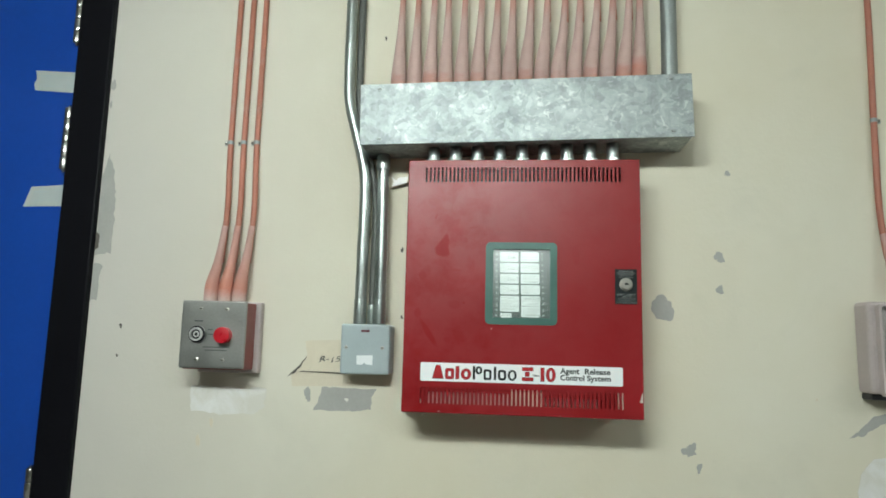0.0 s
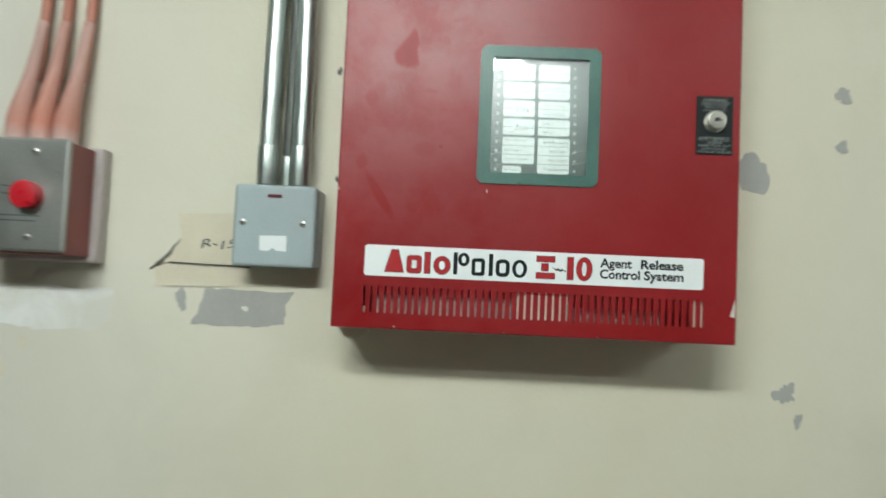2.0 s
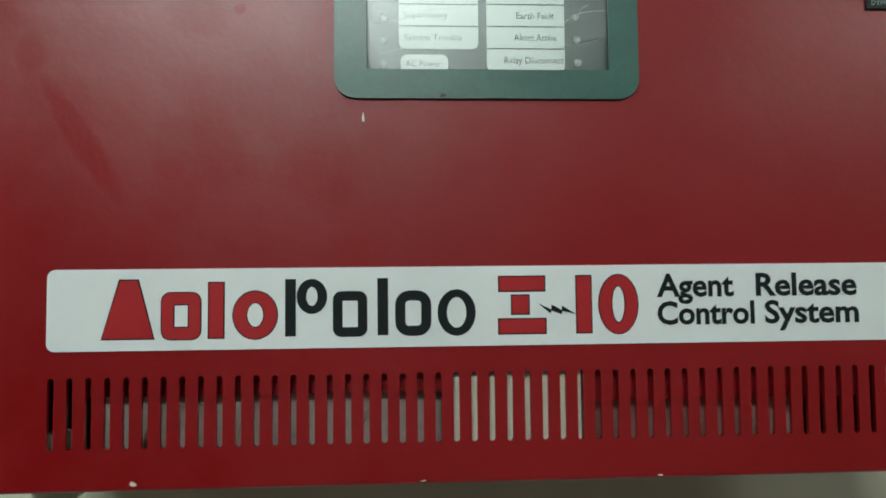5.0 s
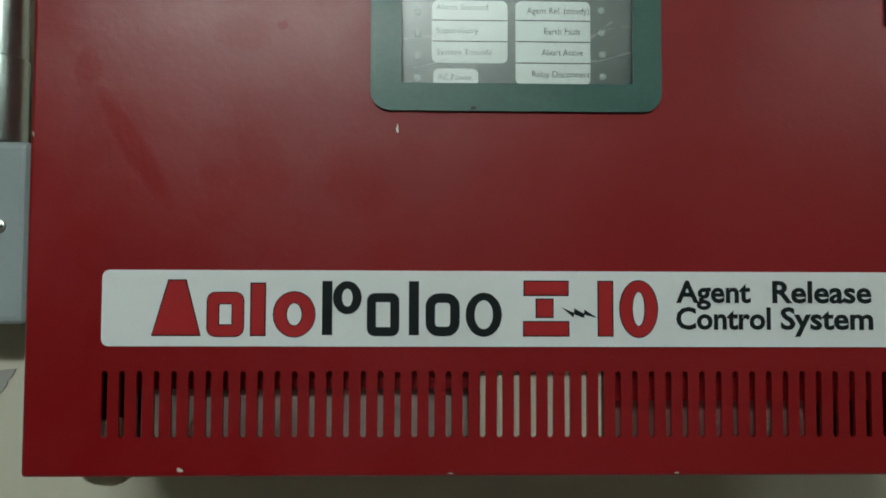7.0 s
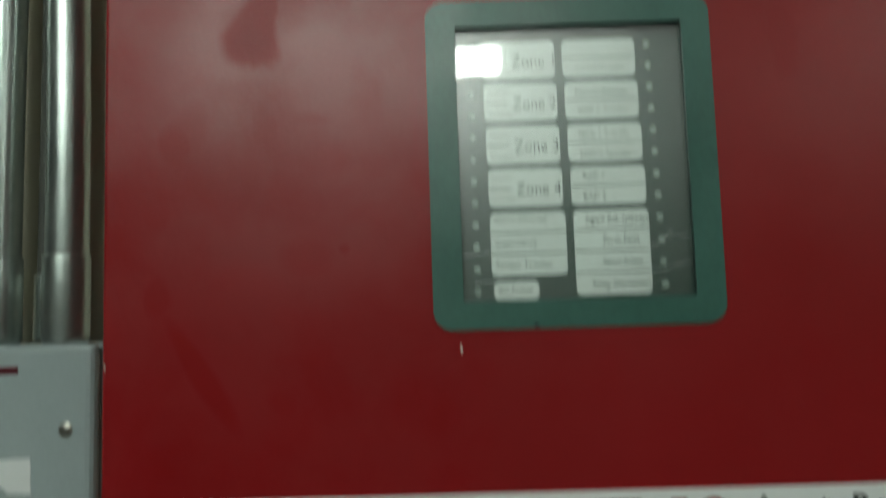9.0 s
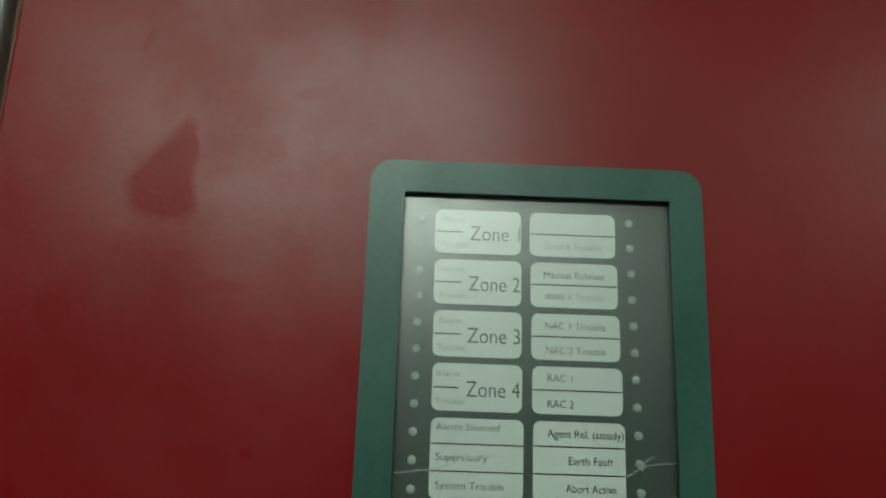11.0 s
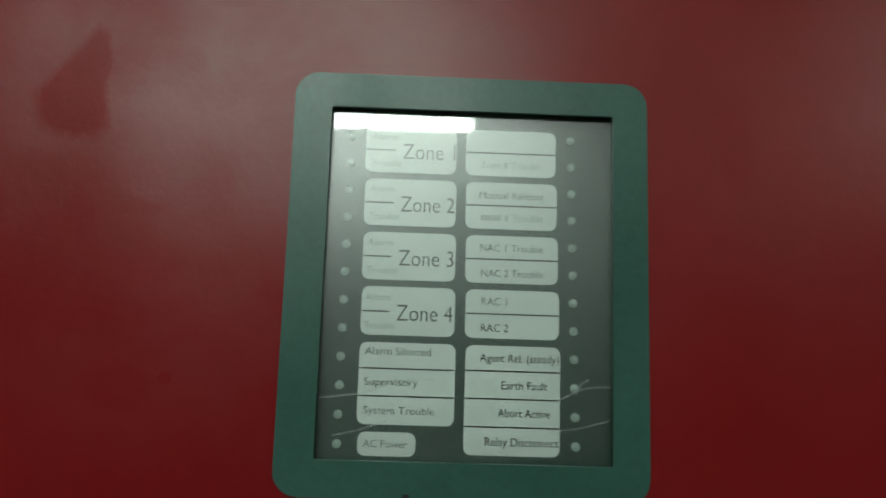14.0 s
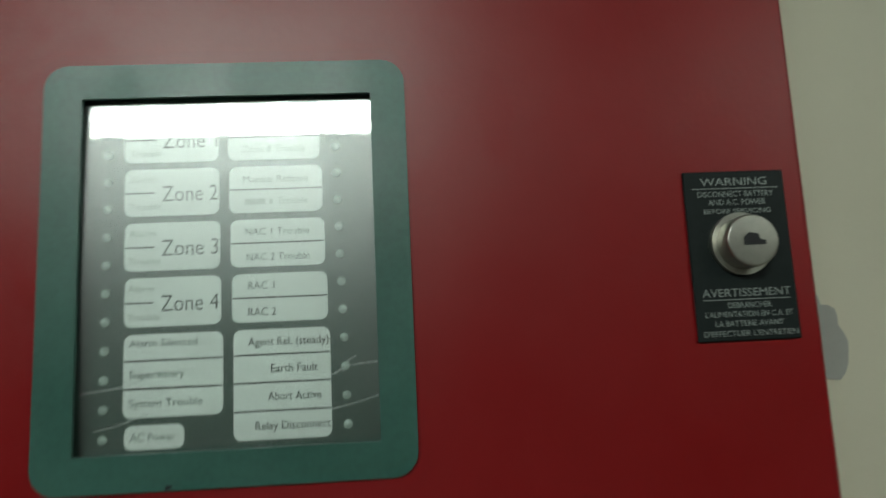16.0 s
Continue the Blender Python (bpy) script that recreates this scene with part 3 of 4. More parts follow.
for z0, z1 in ((1.772, 1.892), (2.022, 2.142), (1.113, 1.233), (0.18, 0.30)):
    rows = [(z0 - 0.006, 0.0012), (z0 - 0.001, 0.0045), (z0, 0.0062)]
    for k in range(5):
        a, b = z0 + (z1 - z0) * k / 5, z0 + (z1 - z0) * (k + 1) / 5
        rows += [(a + 0.0004, 0.0062), (a + 0.0010, 0.0076), (a + 0.0016, 0.0078), (b - 0.0016, 0.0078), (b - 0.0010, 0.0076), (b - 0.0004, 0.0062)]
    rows += [(z1, 0.0062), (z1 + 0.001, 0.0045), (z1 + 0.006, 0.0012)]
    part("hinge", swept([(-0.852, WALL - 0.005, z) for z, r in rows], [r for z, r in rows], 16), M_CHROME, door, "bright steel butt hinge", True)
for loop in ([(-0.936, 1.972), (-0.846, 1.966), (-0.848, 1.925), (-0.934, 1.932), (-0.937, 1.945), (-0.932, 1.955)], [(-0.918, 1.741), (-0.8465, 1.745), (-0.8475, 1.704), (-0.931, 1.703)]):
    solid("tape_strip", sheet([loop], WALL + 0.0032, 0.0008), M_TAPE, "torn strip of grey cloth tape on the blue door", "tape", group="tape on the door")

# ---------- paper label behind the grey box ----------
paper = thing("paper_label", (-0.32, WALL, 1.385), "cream masking paper taped to wall, handwritten in ink", "paper label")
part("upper_sheet", sheet([ragged([(-0.371, 1.4660), (-0.28, 1.4700), (-0.28, 1.4135), (-0.386, 1.4135), (-0.366, 1.4420)], 77, 0.0005)], WALL - 0.0022, 0.0011), M_PAPER, paper)
part("lower_sheet", sheet([ragged([(-0.393, 1.4125), (-0.22, 1.4125), (-0.22, 1.3945), (-0.391, 1.3875)], 78, 0.0004)], WALL - 0.0016, 0.0007), M_PAPER, paper)
part("edge_line", sheet([[(-0.376, 1.4145), (-0.29, 1.4125), (-0.29, 1.4110), (-0.378, 1.4130)]], WALL - 0.0032), M_SCRATCH, paper)
bm = lettering("R-15", -0.344, -0.308, 1.4310, 0.0095, WALL - 0.0030, 0.0)
for v in bm.verts:
    v.co.x += 0.22 * (v.co.z - 1.4305)
    v.co.z += 0.0012 * math.sin(v.co.x * 260)
part("handwriting", bm, M_SOFTINK, paper)

# ---------- red control cabinet ----------
BOT, TOP, HALF = 1.36, 1.764, 0.185
cab = thing("control_panel", (0, WALL, BOT), "red enamelled steel releasing control panel on the wall", "control panel")
body = part("body", boxed(-HALF + 0.004, HALF - 0.004, 0.012, WALL, BOT + 0.004, TOP - 0.003, 0.001), M_RED, cab)
hollow = boxed(-HALF + 0.006, HALF - 0.006, 0.0, WALL - 0.003, BOT + 0.006, TOP - 0.005)
hollow.transform(Matrix.Translation((0, -WALL, -BOT)))
cut(body, hollow)
door_sheet = part("door", boxed(-HALF, HALF, FACE, 0.022, BOT, TOP, 0.0016, 3), M_RED, cab, "red door with slotted vents and a window")
SLOTS, PITCH = 49, 0.3085 / 48
tools = boxed(-HALF + 0.0018, HALF - 0.0018, 0.0016, 0.05, BOT + 0.0018, TOP - 0.0018)
tools.transform(Matrix.Translation((0, -WALL, -BOT)))
cut(door_sheet, tools)
tools = bmesh.new()
for k in range(SLOTS):
    x = -0.1548 + PITCH * k
    for z0, z1, w in ((1.3745, 1.3995, 0.0011), (1.7265, 1.7515, 0.0015)):
        s = sheet([rounded(x - w, x + w, z0, z1, w * 0.95, 2)], -0.002, 0.006)
        me = bpy.data.meshes.new("slot")
        s.to_mesh(me)
        s.free()
        tools.from_mesh(me)
        bpy.data.meshes.remove(me)
box(tools, -0.0472, 0.0472, -0.002, 0.004, 1.507, 1.620)
tools.transform(Matrix.Translation((0, -WALL, -BOT)))
cut(door_sheet, tools)

# inside: what shows through the slots
part("battery", boxed(-0.1465, -0.018, 0.0110, 0.07, 1.3665, 1.3930, 0.002), M_CELL, cab, "grey battery case inside")
part("battery", boxed(0.036, 0.122, 0.0130, 0.07, 1.3665, 1.3905, 0.002), M_DULLRED, cab, "dull red case inside")
part("card_insert", boxed(-0.0155, 0.0325, 0.0035, 0.0050, 1.3635, 1.42), M_CARDBOARD, cab, "pale card behind the slots")
part("card_insert", boxed(0.1445, 0.1575, 0.0035, 0.0050, 1.3635, 1.41), M_CARDBOARD, cab, "pale card behind the slots")
# pale block added to show the end slot lit at its bottom
part("foam_block", boxed(-0.1590, -0.1525, 0.0040, 0.012, 1.3665, 1.3800, 0.001), M_CARDBOARD, cab, "pale block added as the lit foot of the end slot")
# pale strands added for the small lit bits low in the slots
for x0, x1, z1 in ((-0.128, -0.1215, 1.3850), (-0.093, -0.0885, 1.3862), (-0.052, -0.0450, 1.3845), (0.048, 0.0520, 1.3800), (0.074, 0.0800, 1.3790), (0.097, 0.1010, 1.3785)):
    part("wire_tail", swept(smooth_line([(x0, 0.0085, 1.3675), (x0 + 0.001, 0.0092, (1.3675 + z1) / 2), (x1, 0.0095, z1)], 4), 0.0011, 8), M_CARDBOARD, cab, "pale strand added for a small lit bit in the slots")
part("inner_flange", boxed(-0.150, -0.017, 0.0050, 0.0060, 1.3920, 1.42), M_RED, cab)
part("inner_flange", boxed(0.0335, 0.143, 0.0050, 0.0060, 1.3875, 1.42), M_RED, cab)
# black sheet added behind the upper slots to give their inner shade
part("baffle", boxed(-0.165, 0.165, 0.0400, 0.0420, 1.700, 1.758), M_DARK, cab, "black sheet added to darken the upper slots")
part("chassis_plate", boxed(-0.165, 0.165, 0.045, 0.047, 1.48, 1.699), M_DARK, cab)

# window: bezel, legend sheet, lamps and pane
part("bezel", ring_sheet(rounded(-0.0565, 0.0555, 1.4985, 1.6285, 0.0075, 6), rounded(-0.0448, 0.0445, 1.5092, 1.6176, 0.0008, 6), -0.0013, -0.0001), M_BEZEL, cab, "flat grey-green bezel round the window")


def film_y(z):
    """The bowed front of the plastic pane."""
    u = z - 1.585
    return 0.0007 + 0.012 * u + 0.4 * u * u


legend = part("legend_sheet", boxed(-0.0472, 0.0472, 0.0052, 0.0062, 1.507, 1.620), M_DISPLAY, cab, "dark green legend sheet")
film = bmesh.new()
for (xa, da), (xb, db) in (((-0.0455, 0), (0.0455, 0)), ((0.0455, 0.0004), (-0.0455, 0.0004)), ((0.0455, 0), (0.0455, 0.0004)), ((-0.0455, 0.0004), (-0.0455, 0))):
    rows = [1.5085 + 0.110 * k / 30 for k in range(31)]
    strip_verts = [[film.verts.new((x, film_y(z) + d, z)) for x, d in ((xa, da), (xb, db))] for z in rows]
    for a, b in zip(strip_verts, strip_verts[1:]):
        film.faces.new((a[0], a[1], b[1], b[0]))
pane = part("window_pane", film, M_GLASS, cab, "clear scuffed plastic pane, bowed outwards", True)
pane.visible_shadow = False
# thin ridges added to imitate bright streaks reflected in the pane
for line in ([(-0.0440, 1.5270), (-0.030, 1.5290), (-0.021, 1.5325), (-0.010, 1.5330)], [(0.026, 1.5262), (0.030, 1.5290), (0.036, 1.5318), (0.0440, 1.5326)], [(0.0335, 1.5300), (0.0350, 1.5330), (0.0375, 1.5345)], [(-0.0400, 1.5160), (-0.033, 1.5175), (-0.024, 1.5205)], [(0.028, 1.5190), (0.034, 1.5198), (0.0440, 1.5225)]):
    crease = part("crease", swept(smooth_line([(x, film_y(z) - 0.0001, z) for x, z in line], 5), 0.00022, 8), M_GLINT, pane, "thin clear ridge added for a reflected streak in the pane", True)
    crease.visible_shadow = False
YL = 0.0051


def card(x0, x1, z0, z1, lines=(), r=0.0024):
    c = part("legend_card", sheet([rounded(x0, x1, z0, z1, r)], YL, 0.0), M_CARD, legend)
    for z, a, b in lines:
        part("rule", bars([(a, b, z - 0.00023, z + 0.00023)], YL - 0.0002), M_INK, legend)
    return c


def legend_text(text, x0, x1, base, cap, faint=None):
    part("lettering", lettering(text, x0, x1, base, cap, YL - 0.0002, -0.004 if faint else 0.0), faint if faint else M_INK, legend)


for k in range(4):
    z1 = 1.6135 - 0.01735 * k
    z0 = z1 - 0.0152
    m = (z0 + z1) / 2
    card(-0.0342 + 0.0003 * k, -0.0048 + 0.0003 * k, z0, z1, [(m - 0.0002, -0.0338 + 0.0003 * k, -0.0245)])
    part("lettering", lettering(f"Zone {k + 1}", -0.0222, -0.0052 + 0.0002 * k, m - 0.003, 0.0053, YL - 0.0002, -0.006), M_SOFTINK, legend)
    legend_text("Alarm", -0.0322, -0.0242, m + 0.0032, 0.0022, M_FADED)
    legend_text("Trouble", -0.0322, -0.0226, m - 0.0056, 0.0022, M_FADED)
    card(-0.0018 + 0.0004 * k, 0.0275 + 0.0005 * k, z0, z1, [(m, -0.0016 + 0.0004 * k, 0.0273 + 0.0005 * k)])
card(-0.0332, -0.0033, 1.5190, 1.5440, [(1.5360, -0.0330, -0.0035), (1.5276, -0.0330, -0.0035)])
card(-0.0326, -0.0148, 1.5096, 1.5168)
card(-0.0002, 0.0295, 1.5106, 1.5440, [(1.5362, 0.0, 0.0293), (1.5277, 0.0, 0.0293), (1.5192, 0.0, 0.0293)])
part("lettering", bars([(0.0107, 0.0119, 1.6008, 1.6029), (0.0035, 0.0100, 1.5836, 1.5855), (0.0113, 0.0123, 1.5836, 1.5855)], YL - 0.0002), M_FAINT, legend)
for text, x0, x1, base in (("Zone", 0.0028, 0.0098, 1.6008), ("Trouble", 0.0130, 0.0229, 1.6008), ("Trouble", 0.0136, 0.0234, 1.5836)):
    part("lettering", lettering(text, x0, x1, base, 0.0024, YL - 0.0002, -0.004), M_FADED, legend)
for text, x0, x1, base, cap, faint in (("Manual Release", 0.003, 0.0236, 1.5908, 0.0024, M_GREYINK), ("NAC 1 Trouble", 0.0036, 0.0236, 1.5737, 0.0024, M_GREYINK), ("NAC 2 Trouble", 0.0040, 0.0236, 1.5656, 0.0024, M_GREYINK),
        ("RAC 1", 0.0044, 0.0125, 1.5566, 0.0025, M_GREYINK), ("RAC 2", 0.0044, 0.0130, 1.5483, 0.0025, False), ("Agent Rel. (steady)", 0.0043, 0.0290, 1.5390, 0.0026, False),
        ("Earth Fault", 0.0112, 0.0255, 1.5307, 0.0026, False), ("Abort Active", 0.0102, 0.0264, 1.5223, 0.0026, False), ("Relay Disconnect", 0.0064, 0.0291, 1.5136, 0.0026, False),
        ("Alarm Silenced", -0.0315, -0.0110, 1.5402, 0.0024, M_GREYINK), ("Supervisory", -0.0313, -0.0148, 1.5308, 0.0024, M_GREYINK), ("System Trouble", -0.0312, -0.0094, 1.5222, 0.0024, M_GREYINK), ("AC Power", -0.0308, -0.0174, 1.5122, 0.0024, M_GREYINK)):
    legend_text(text, x0, x1, base, cap, faint)
for k in range(12):
    for x, z in ((-0.0389, 1.6098 - 0.0088 * k), (0.0322 + 0.0002 * k, 1.6108 - 0.0088 * k)):
        part("indicator_lamp", disc(x, 0.0052, z, 0.0014, 0.0006, 10, 0.0005), M_LED, legend, smooth=True)

part("scuff", sheet([flake(-0.0172, 1.4995, 0.0010, 0.0007, 91, 0.3, 12)], -0.0015), M_DARK, cab)

# white name strip: maker's mark as plain shapes, the words beside it as they read
strip = part("name_strip", sheet([rounded(-0.1562, 0.1542, 1.4087, 1.4373, 0.0028)], -0.0007, 0.0006), M_LABEL, cab, "white vinyl name strip")
YS = -0.00095


def frame_shape(x0, x1, z0, z1, w, r, name, material):
    if material is M_REDINK:
        e, v = 0.0004, w + 0.0004
        part("mark_outline", ring_sheet(rounded(x0 - e, x1 + e, z0 - e, z1 + e, r + e), rounded(x0 + v, x1 - v, z0 + v, z1 - v, 0.0002), YS + 0.0001, YS + 0.0002), M_INK, strip)
    part(name, ring_sheet(rounded(x0, x1, z0, z1, r), rounded(x0 + w, x1 - w, z0 + w, z1 - w, max(0.0002, r - w)), YS, YS + 0.0002), material, strip)


def ring_shape(x0, x1, z0, z1, w, material):
    cx, cz, rx, rz = (x0 + x1) / 2, (z0 + z1) / 2, (x1 - x0) / 2, (z1 - z0) / 2
    if material is M_REDINK:
        part("mark_outline", ring_sheet(oval(cx, cz, rx + 0.0004, rz + 0.0004), oval(cx, cz, rx - w - 0.0004, rz - w * 0.85 - 0.0004), YS + 0.0001, YS + 0.0002), M_INK, strip)
    part("mark", ring_sheet(oval(cx, cz, rx, rz), oval(cx, cz, rx - w, rz - w * 0.85), YS, YS + 0.0002), material, strip)


def plain_shape(loop, material):
    if material is M_REDINK:
        cx, cz = sum(p[0] for p in loop) / len(loop), sum(p[1] for p in loop) / len(loop)
        part("mark_outline", sheet([[(x + math.copysign(0.00045, x - cx), z + math.copysign(0.00045, z - cz)) for x, z in loop]], YS + 0.0001), M_INK, strip)
    part("mark", sheet([loop], YS), material, strip)


Z0, ZX, ZC = 1.4130, 1.4288, 1.4333
plain_shape([(-0.1372, Z0), (-0.1196, Z0), (-0.1252, ZC), (-0.1312, ZC)], M_REDINK)
frame_shape(-0.1168, -0.1035, Z0 - 0.0004, ZX, 0.0040, 0.003, "mark", M_REDINK)
plain_shape([(-0.1005, Z0), (-0.0955, Z0), (-0.0955, 1.4322), (-0.1005, 1.4322)], M_REDINK)
ring_shape(-0.0921, -0.0768, Z0 - 0.0006, ZX + 0.0003, 0.0045, M_REDINK)
plain_shape([(-0.0740, Z0), (-0.0702, Z0), (-0.0702, ZC), (-0.0740, ZC)], M_INK)
ring_shape(-0.0700, -0.0592, 1.4208, ZC, 0.0034, M_INK)
frame_shape(-0.0572, -0.0450, Z0 - 0.0004, ZX, 0.0034, 0.003, "mark", M_INK)
plain_shape([(-0.0414, Z0), (-0.0376, Z0), (-0.0376, ZC), (-0.0414, ZC)], M_INK)
frame_shape(-0.0351, -0.0222, Z0 - 0.0004, ZX, 0.0036, 0.005, "mark", M_INK)
ring_shape(-0.0200, -0.0062, Z0 - 0.0006, ZX + 0.0003, 0.0034, M_INK)
plain_shape([(0.0022, Z0), (0.0190, Z0), (0.0190, 1.4180), (0.0022, 1.4180)], M_REDINK)
plain_shape([(0.0024, 1.4283), (0.0188, 1.4283), (0.0188, ZC), (0.0024, ZC)], M_REDINK)
plain_shape([(0.0070, 1.4200), (0.0130, 1.4200), (0.0130, 1.4265), (0.0070, 1.4265)], M_REDINK)
plain_shape([(0.0165, 1.4236), (0.0212, 1.4215), (0.0213, 1.4232), (0.0250, 1.4212), (0.0251, 1.4228), (0.0302, 1.4196), (0.0252, 1.4208), (0.0250, 1.4196), (0.0212, 1.4210), (0.0210, 1.4198)], M_INK)
plain_shape([(0.0306, Z0), (0.0358, Z0), (0.0358, ZC), (0.0306, ZC)], M_REDINK)
ring_shape(0.0388, 0.0530, Z0 - 0.0006, ZC + 0.0004, 0.0045, M_REDINK)
for text, x0, x1, base in (("Agent", 0.0602, 0.0890, 1.4257), ("Release", 0.0973, 0.1358, 1.4257), ("Control", 0.0602, 0.0966, 1.4156), ("System", 0.1004, 0.1362, 1.4156)):
    part("lettering", lettering(text, x0, x1, base, 0.0083, YS, 0.028), M_INK, strip)

# lock with its warning plate
plate = part("lock_plate", boxed(0.1440, 0.1775, -0.0012, -0.0001, 1.5335, 1.5880, 0.0004, 1), M_BLACKPLATE, cab, "black warning plate round the lock")
lock = part("lock_barrel", disc(0.1605, -0.0012, 1.5640, 0.0082, 0.0085, 28, 0.0002), M_LOCK, plate, "round keyed cam lock", True)
part("lock_rim", ring_sheet(oval(0.1605, 1.5640, 0.0100, 0.0100, 28), oval(0.1605, 1.5640, 0.0083, 0.0083, 28), -0.0030, -0.0012), M_LOCK, plate)
part("keyway", sheet([[(0.1572, 1.5625), (0.1642, 1.5625), (0.1642, 1.5638), (0.1626, 1.5642), (0.1618, 1.5660), (0.1590, 1.5664), (0.1574, 1.5650)]], -0.0102), M_DARK, plate)
YP = -0.0015
for text, x0, x1, base, cap in (("WARNING", 0.1495, 0.1715, 1.5832, 0.0026), ("DISCONNECT BATTERY", 0.1482, 0.1732, 1.5795, 0.0019), ("AND A.C. POWER", 0.1515, 0.1705, 1.5768, 0.0019), ("BEFORE SERVICING", 0.1498, 0.1718, 1.5740, 0.0016),
        ("AVERTISSEMENT", 0.1465, 0.1752, 1.5474, 0.0026), ("DEBRANCHER", 0.1545, 0.1685, 1.5438, 0.0018), ("L'ALIMENTATION EN C.A. ET", 0.1468, 0.1752, 1.5410, 0.0018), ("LA BATTERIE AVANT", 0.1498, 0.1718, 1.5381, 0.0018), ("D'EFFECTUER L'ENTRETIEN", 0.1458, 0.1762, 1.5350, 0.0018)):
    part("lettering", lettering(text, x0, x1, base, cap, YP), M_PLATEINK, plate)
for z in (1.5821, 1.5463):
    part("rule", bars([(0.1465, 0.1750, z, z + 0.00025)], YP), M_PLATEINK, plate)

# chips in the enamel
for n, (x, z, rx, rz) in enumerate(((-0.0462, 1.4915, 0.0004, 0.0019), (-0.1262, 1.3628, 0.0012, 0.0008), (-0.0255, 1.3614, 0.0010, 0.0003), (-0.1835, 1.4885, 0.0004, 0.0011), (0.06, 1.3614, 0.0012, 0.0003))):
    part("enamel_chip", sheet([flake(x, z, rx, rz, 80 + n, 0.35, 12)], -0.0003), M_CHIP, cab)
part("enamel_chip", sheet([[(0.1790, 1.3858), (0.1836, 1.3850), (0.1836, 1.4010), (0.1822, 1.3985)]], -0.0003), M_CHIP, cab, "torn corner showing pale primer")

# ---------- galvanised trunking above the cabinet ----------
TILT_DUCT = pose(0, 0, 1.848, 0, -1.17, 0) @ pose(0, 0, -1.848)
duct = thing("cable_trunking", (0, WALL, 1.79), "galvanised steel cable trunking box above the red cabinet", "cable trunking")


def tilted(bm):
    bm.transform(TILT_DUCT)
    return bm


bm = boxed(-0.2685, 0.2685, 0.004, WALL - 0.0005, 1.7965, 1.8995, 0.0012)
part("body", tilted(bm), M_GALV, duct)
part("lid", tilted(boxed(-0.2705, 0.2705, 0.0005, 0.0035, 1.7955, 1.9010, 0.001)), M_GALV, duct, "spangled galvanised lid")
for x, z in ((-0.237, 1.891), (-0.237, 1.8045), (0.237, 1.891), (0.237, 1.8045)):
    s = part("screw", tilted(disc(x, 0.0005, z, 0.0042, 0.0014, 14, 0.0006)), M_CONDUIT_DULL, duct, smooth=True)
    part("screw_slot", tilted(boxed(x - 0.003, x + 0.003, -0.0019, -0.0012, z - 0.0005, z + 0.0005)), M_DARK, s)

for k in range(9):
    x = -0.148 + 0.037 * k
    nip = thing("conduit_nipple", (x, 0.034, TOP), "short galvanised conduit nipple between cabinet and trunking", "conduit fitting", "conduit nipples")
    zt = 1.796 + x * 0.0204
    part("nipple", swept([(x, 0.034, z) for z in (TOP - 0.004, zt + 0.002)], 0.0100, 18), M_CONDUIT, nip, smooth=True)
    part("locknut", swept([(x, 0.034, z) for z in (TOP - 0.0005, TOP + 0.010)], 0.0128, 12), M_CONDUIT, nip)

# ---------- red fire cables with flared shrouds ----------
def fire_cable(pts, shroud_pts, name_label, group, r=0.0046, r0=0.0136, sleeve=M_SLEEVE):
    b = shroud_pts[0]
    t = thing("fire_cable", b, name_label, "cable", group)
    part("sheath", swept(smooth_line(pts, 5), r, 12), M_CABLE, t, smooth=True)
    line = smooth_line(shroud_pts, 5)
    n = len(line) - 1
    rad = [r + 0.0006 + (r0 - r - 0.0006) * (1 - (min(1, max(0, (k / n - 0.30) / 0.55)) ** 0.9)) for k in range(n + 1)]
    part("shroud", swept(line, rad, 14), sleeve, t, "dusty flared gland shroud", True)


rnd = random.Random(5)
TOPX = (-0.2155, -0.187, -0.158, -0.1315, -0.1025, -0.0725, -0.0435, -0.0165, 0.0155, 0.0445, 0.0755, 0.102, 0.1315, 0.158, 0.1855, 0.2035)
for k, xt in enumerate(TOPX):
    xb = -0.2185 + 0.0278 * k
    zb = 1.9 + xb * 0.0204
    y = 0.062 + rnd.uniform(-0.003, 0.003)
    fire_cable([(xt, y, 2.03), (xt, y + 0.008, 2.10), (xt + rnd.uniform(-0.004, 0.004), 0.082, 2.3), (xt, 0.083, CEIL)],
               [(xb, y, zb), (xb + (xt - xb) * 0.2, y, zb + 0.05), (xb + (xt - xb) * 0.7, y, zb + 0.115), (xt, y + 0.006, zb + 0.205)],
               "red fire cable with dusty pink flared shroud entering trunking", "fire cables over the trunking", sleeve=M_SLEEVE_BARE if k == 15 else M_SLEEVE)

switch_cables = ((-0.528, -0.538), (-0.503, -0.5125), (-0.4785, -0.4870))
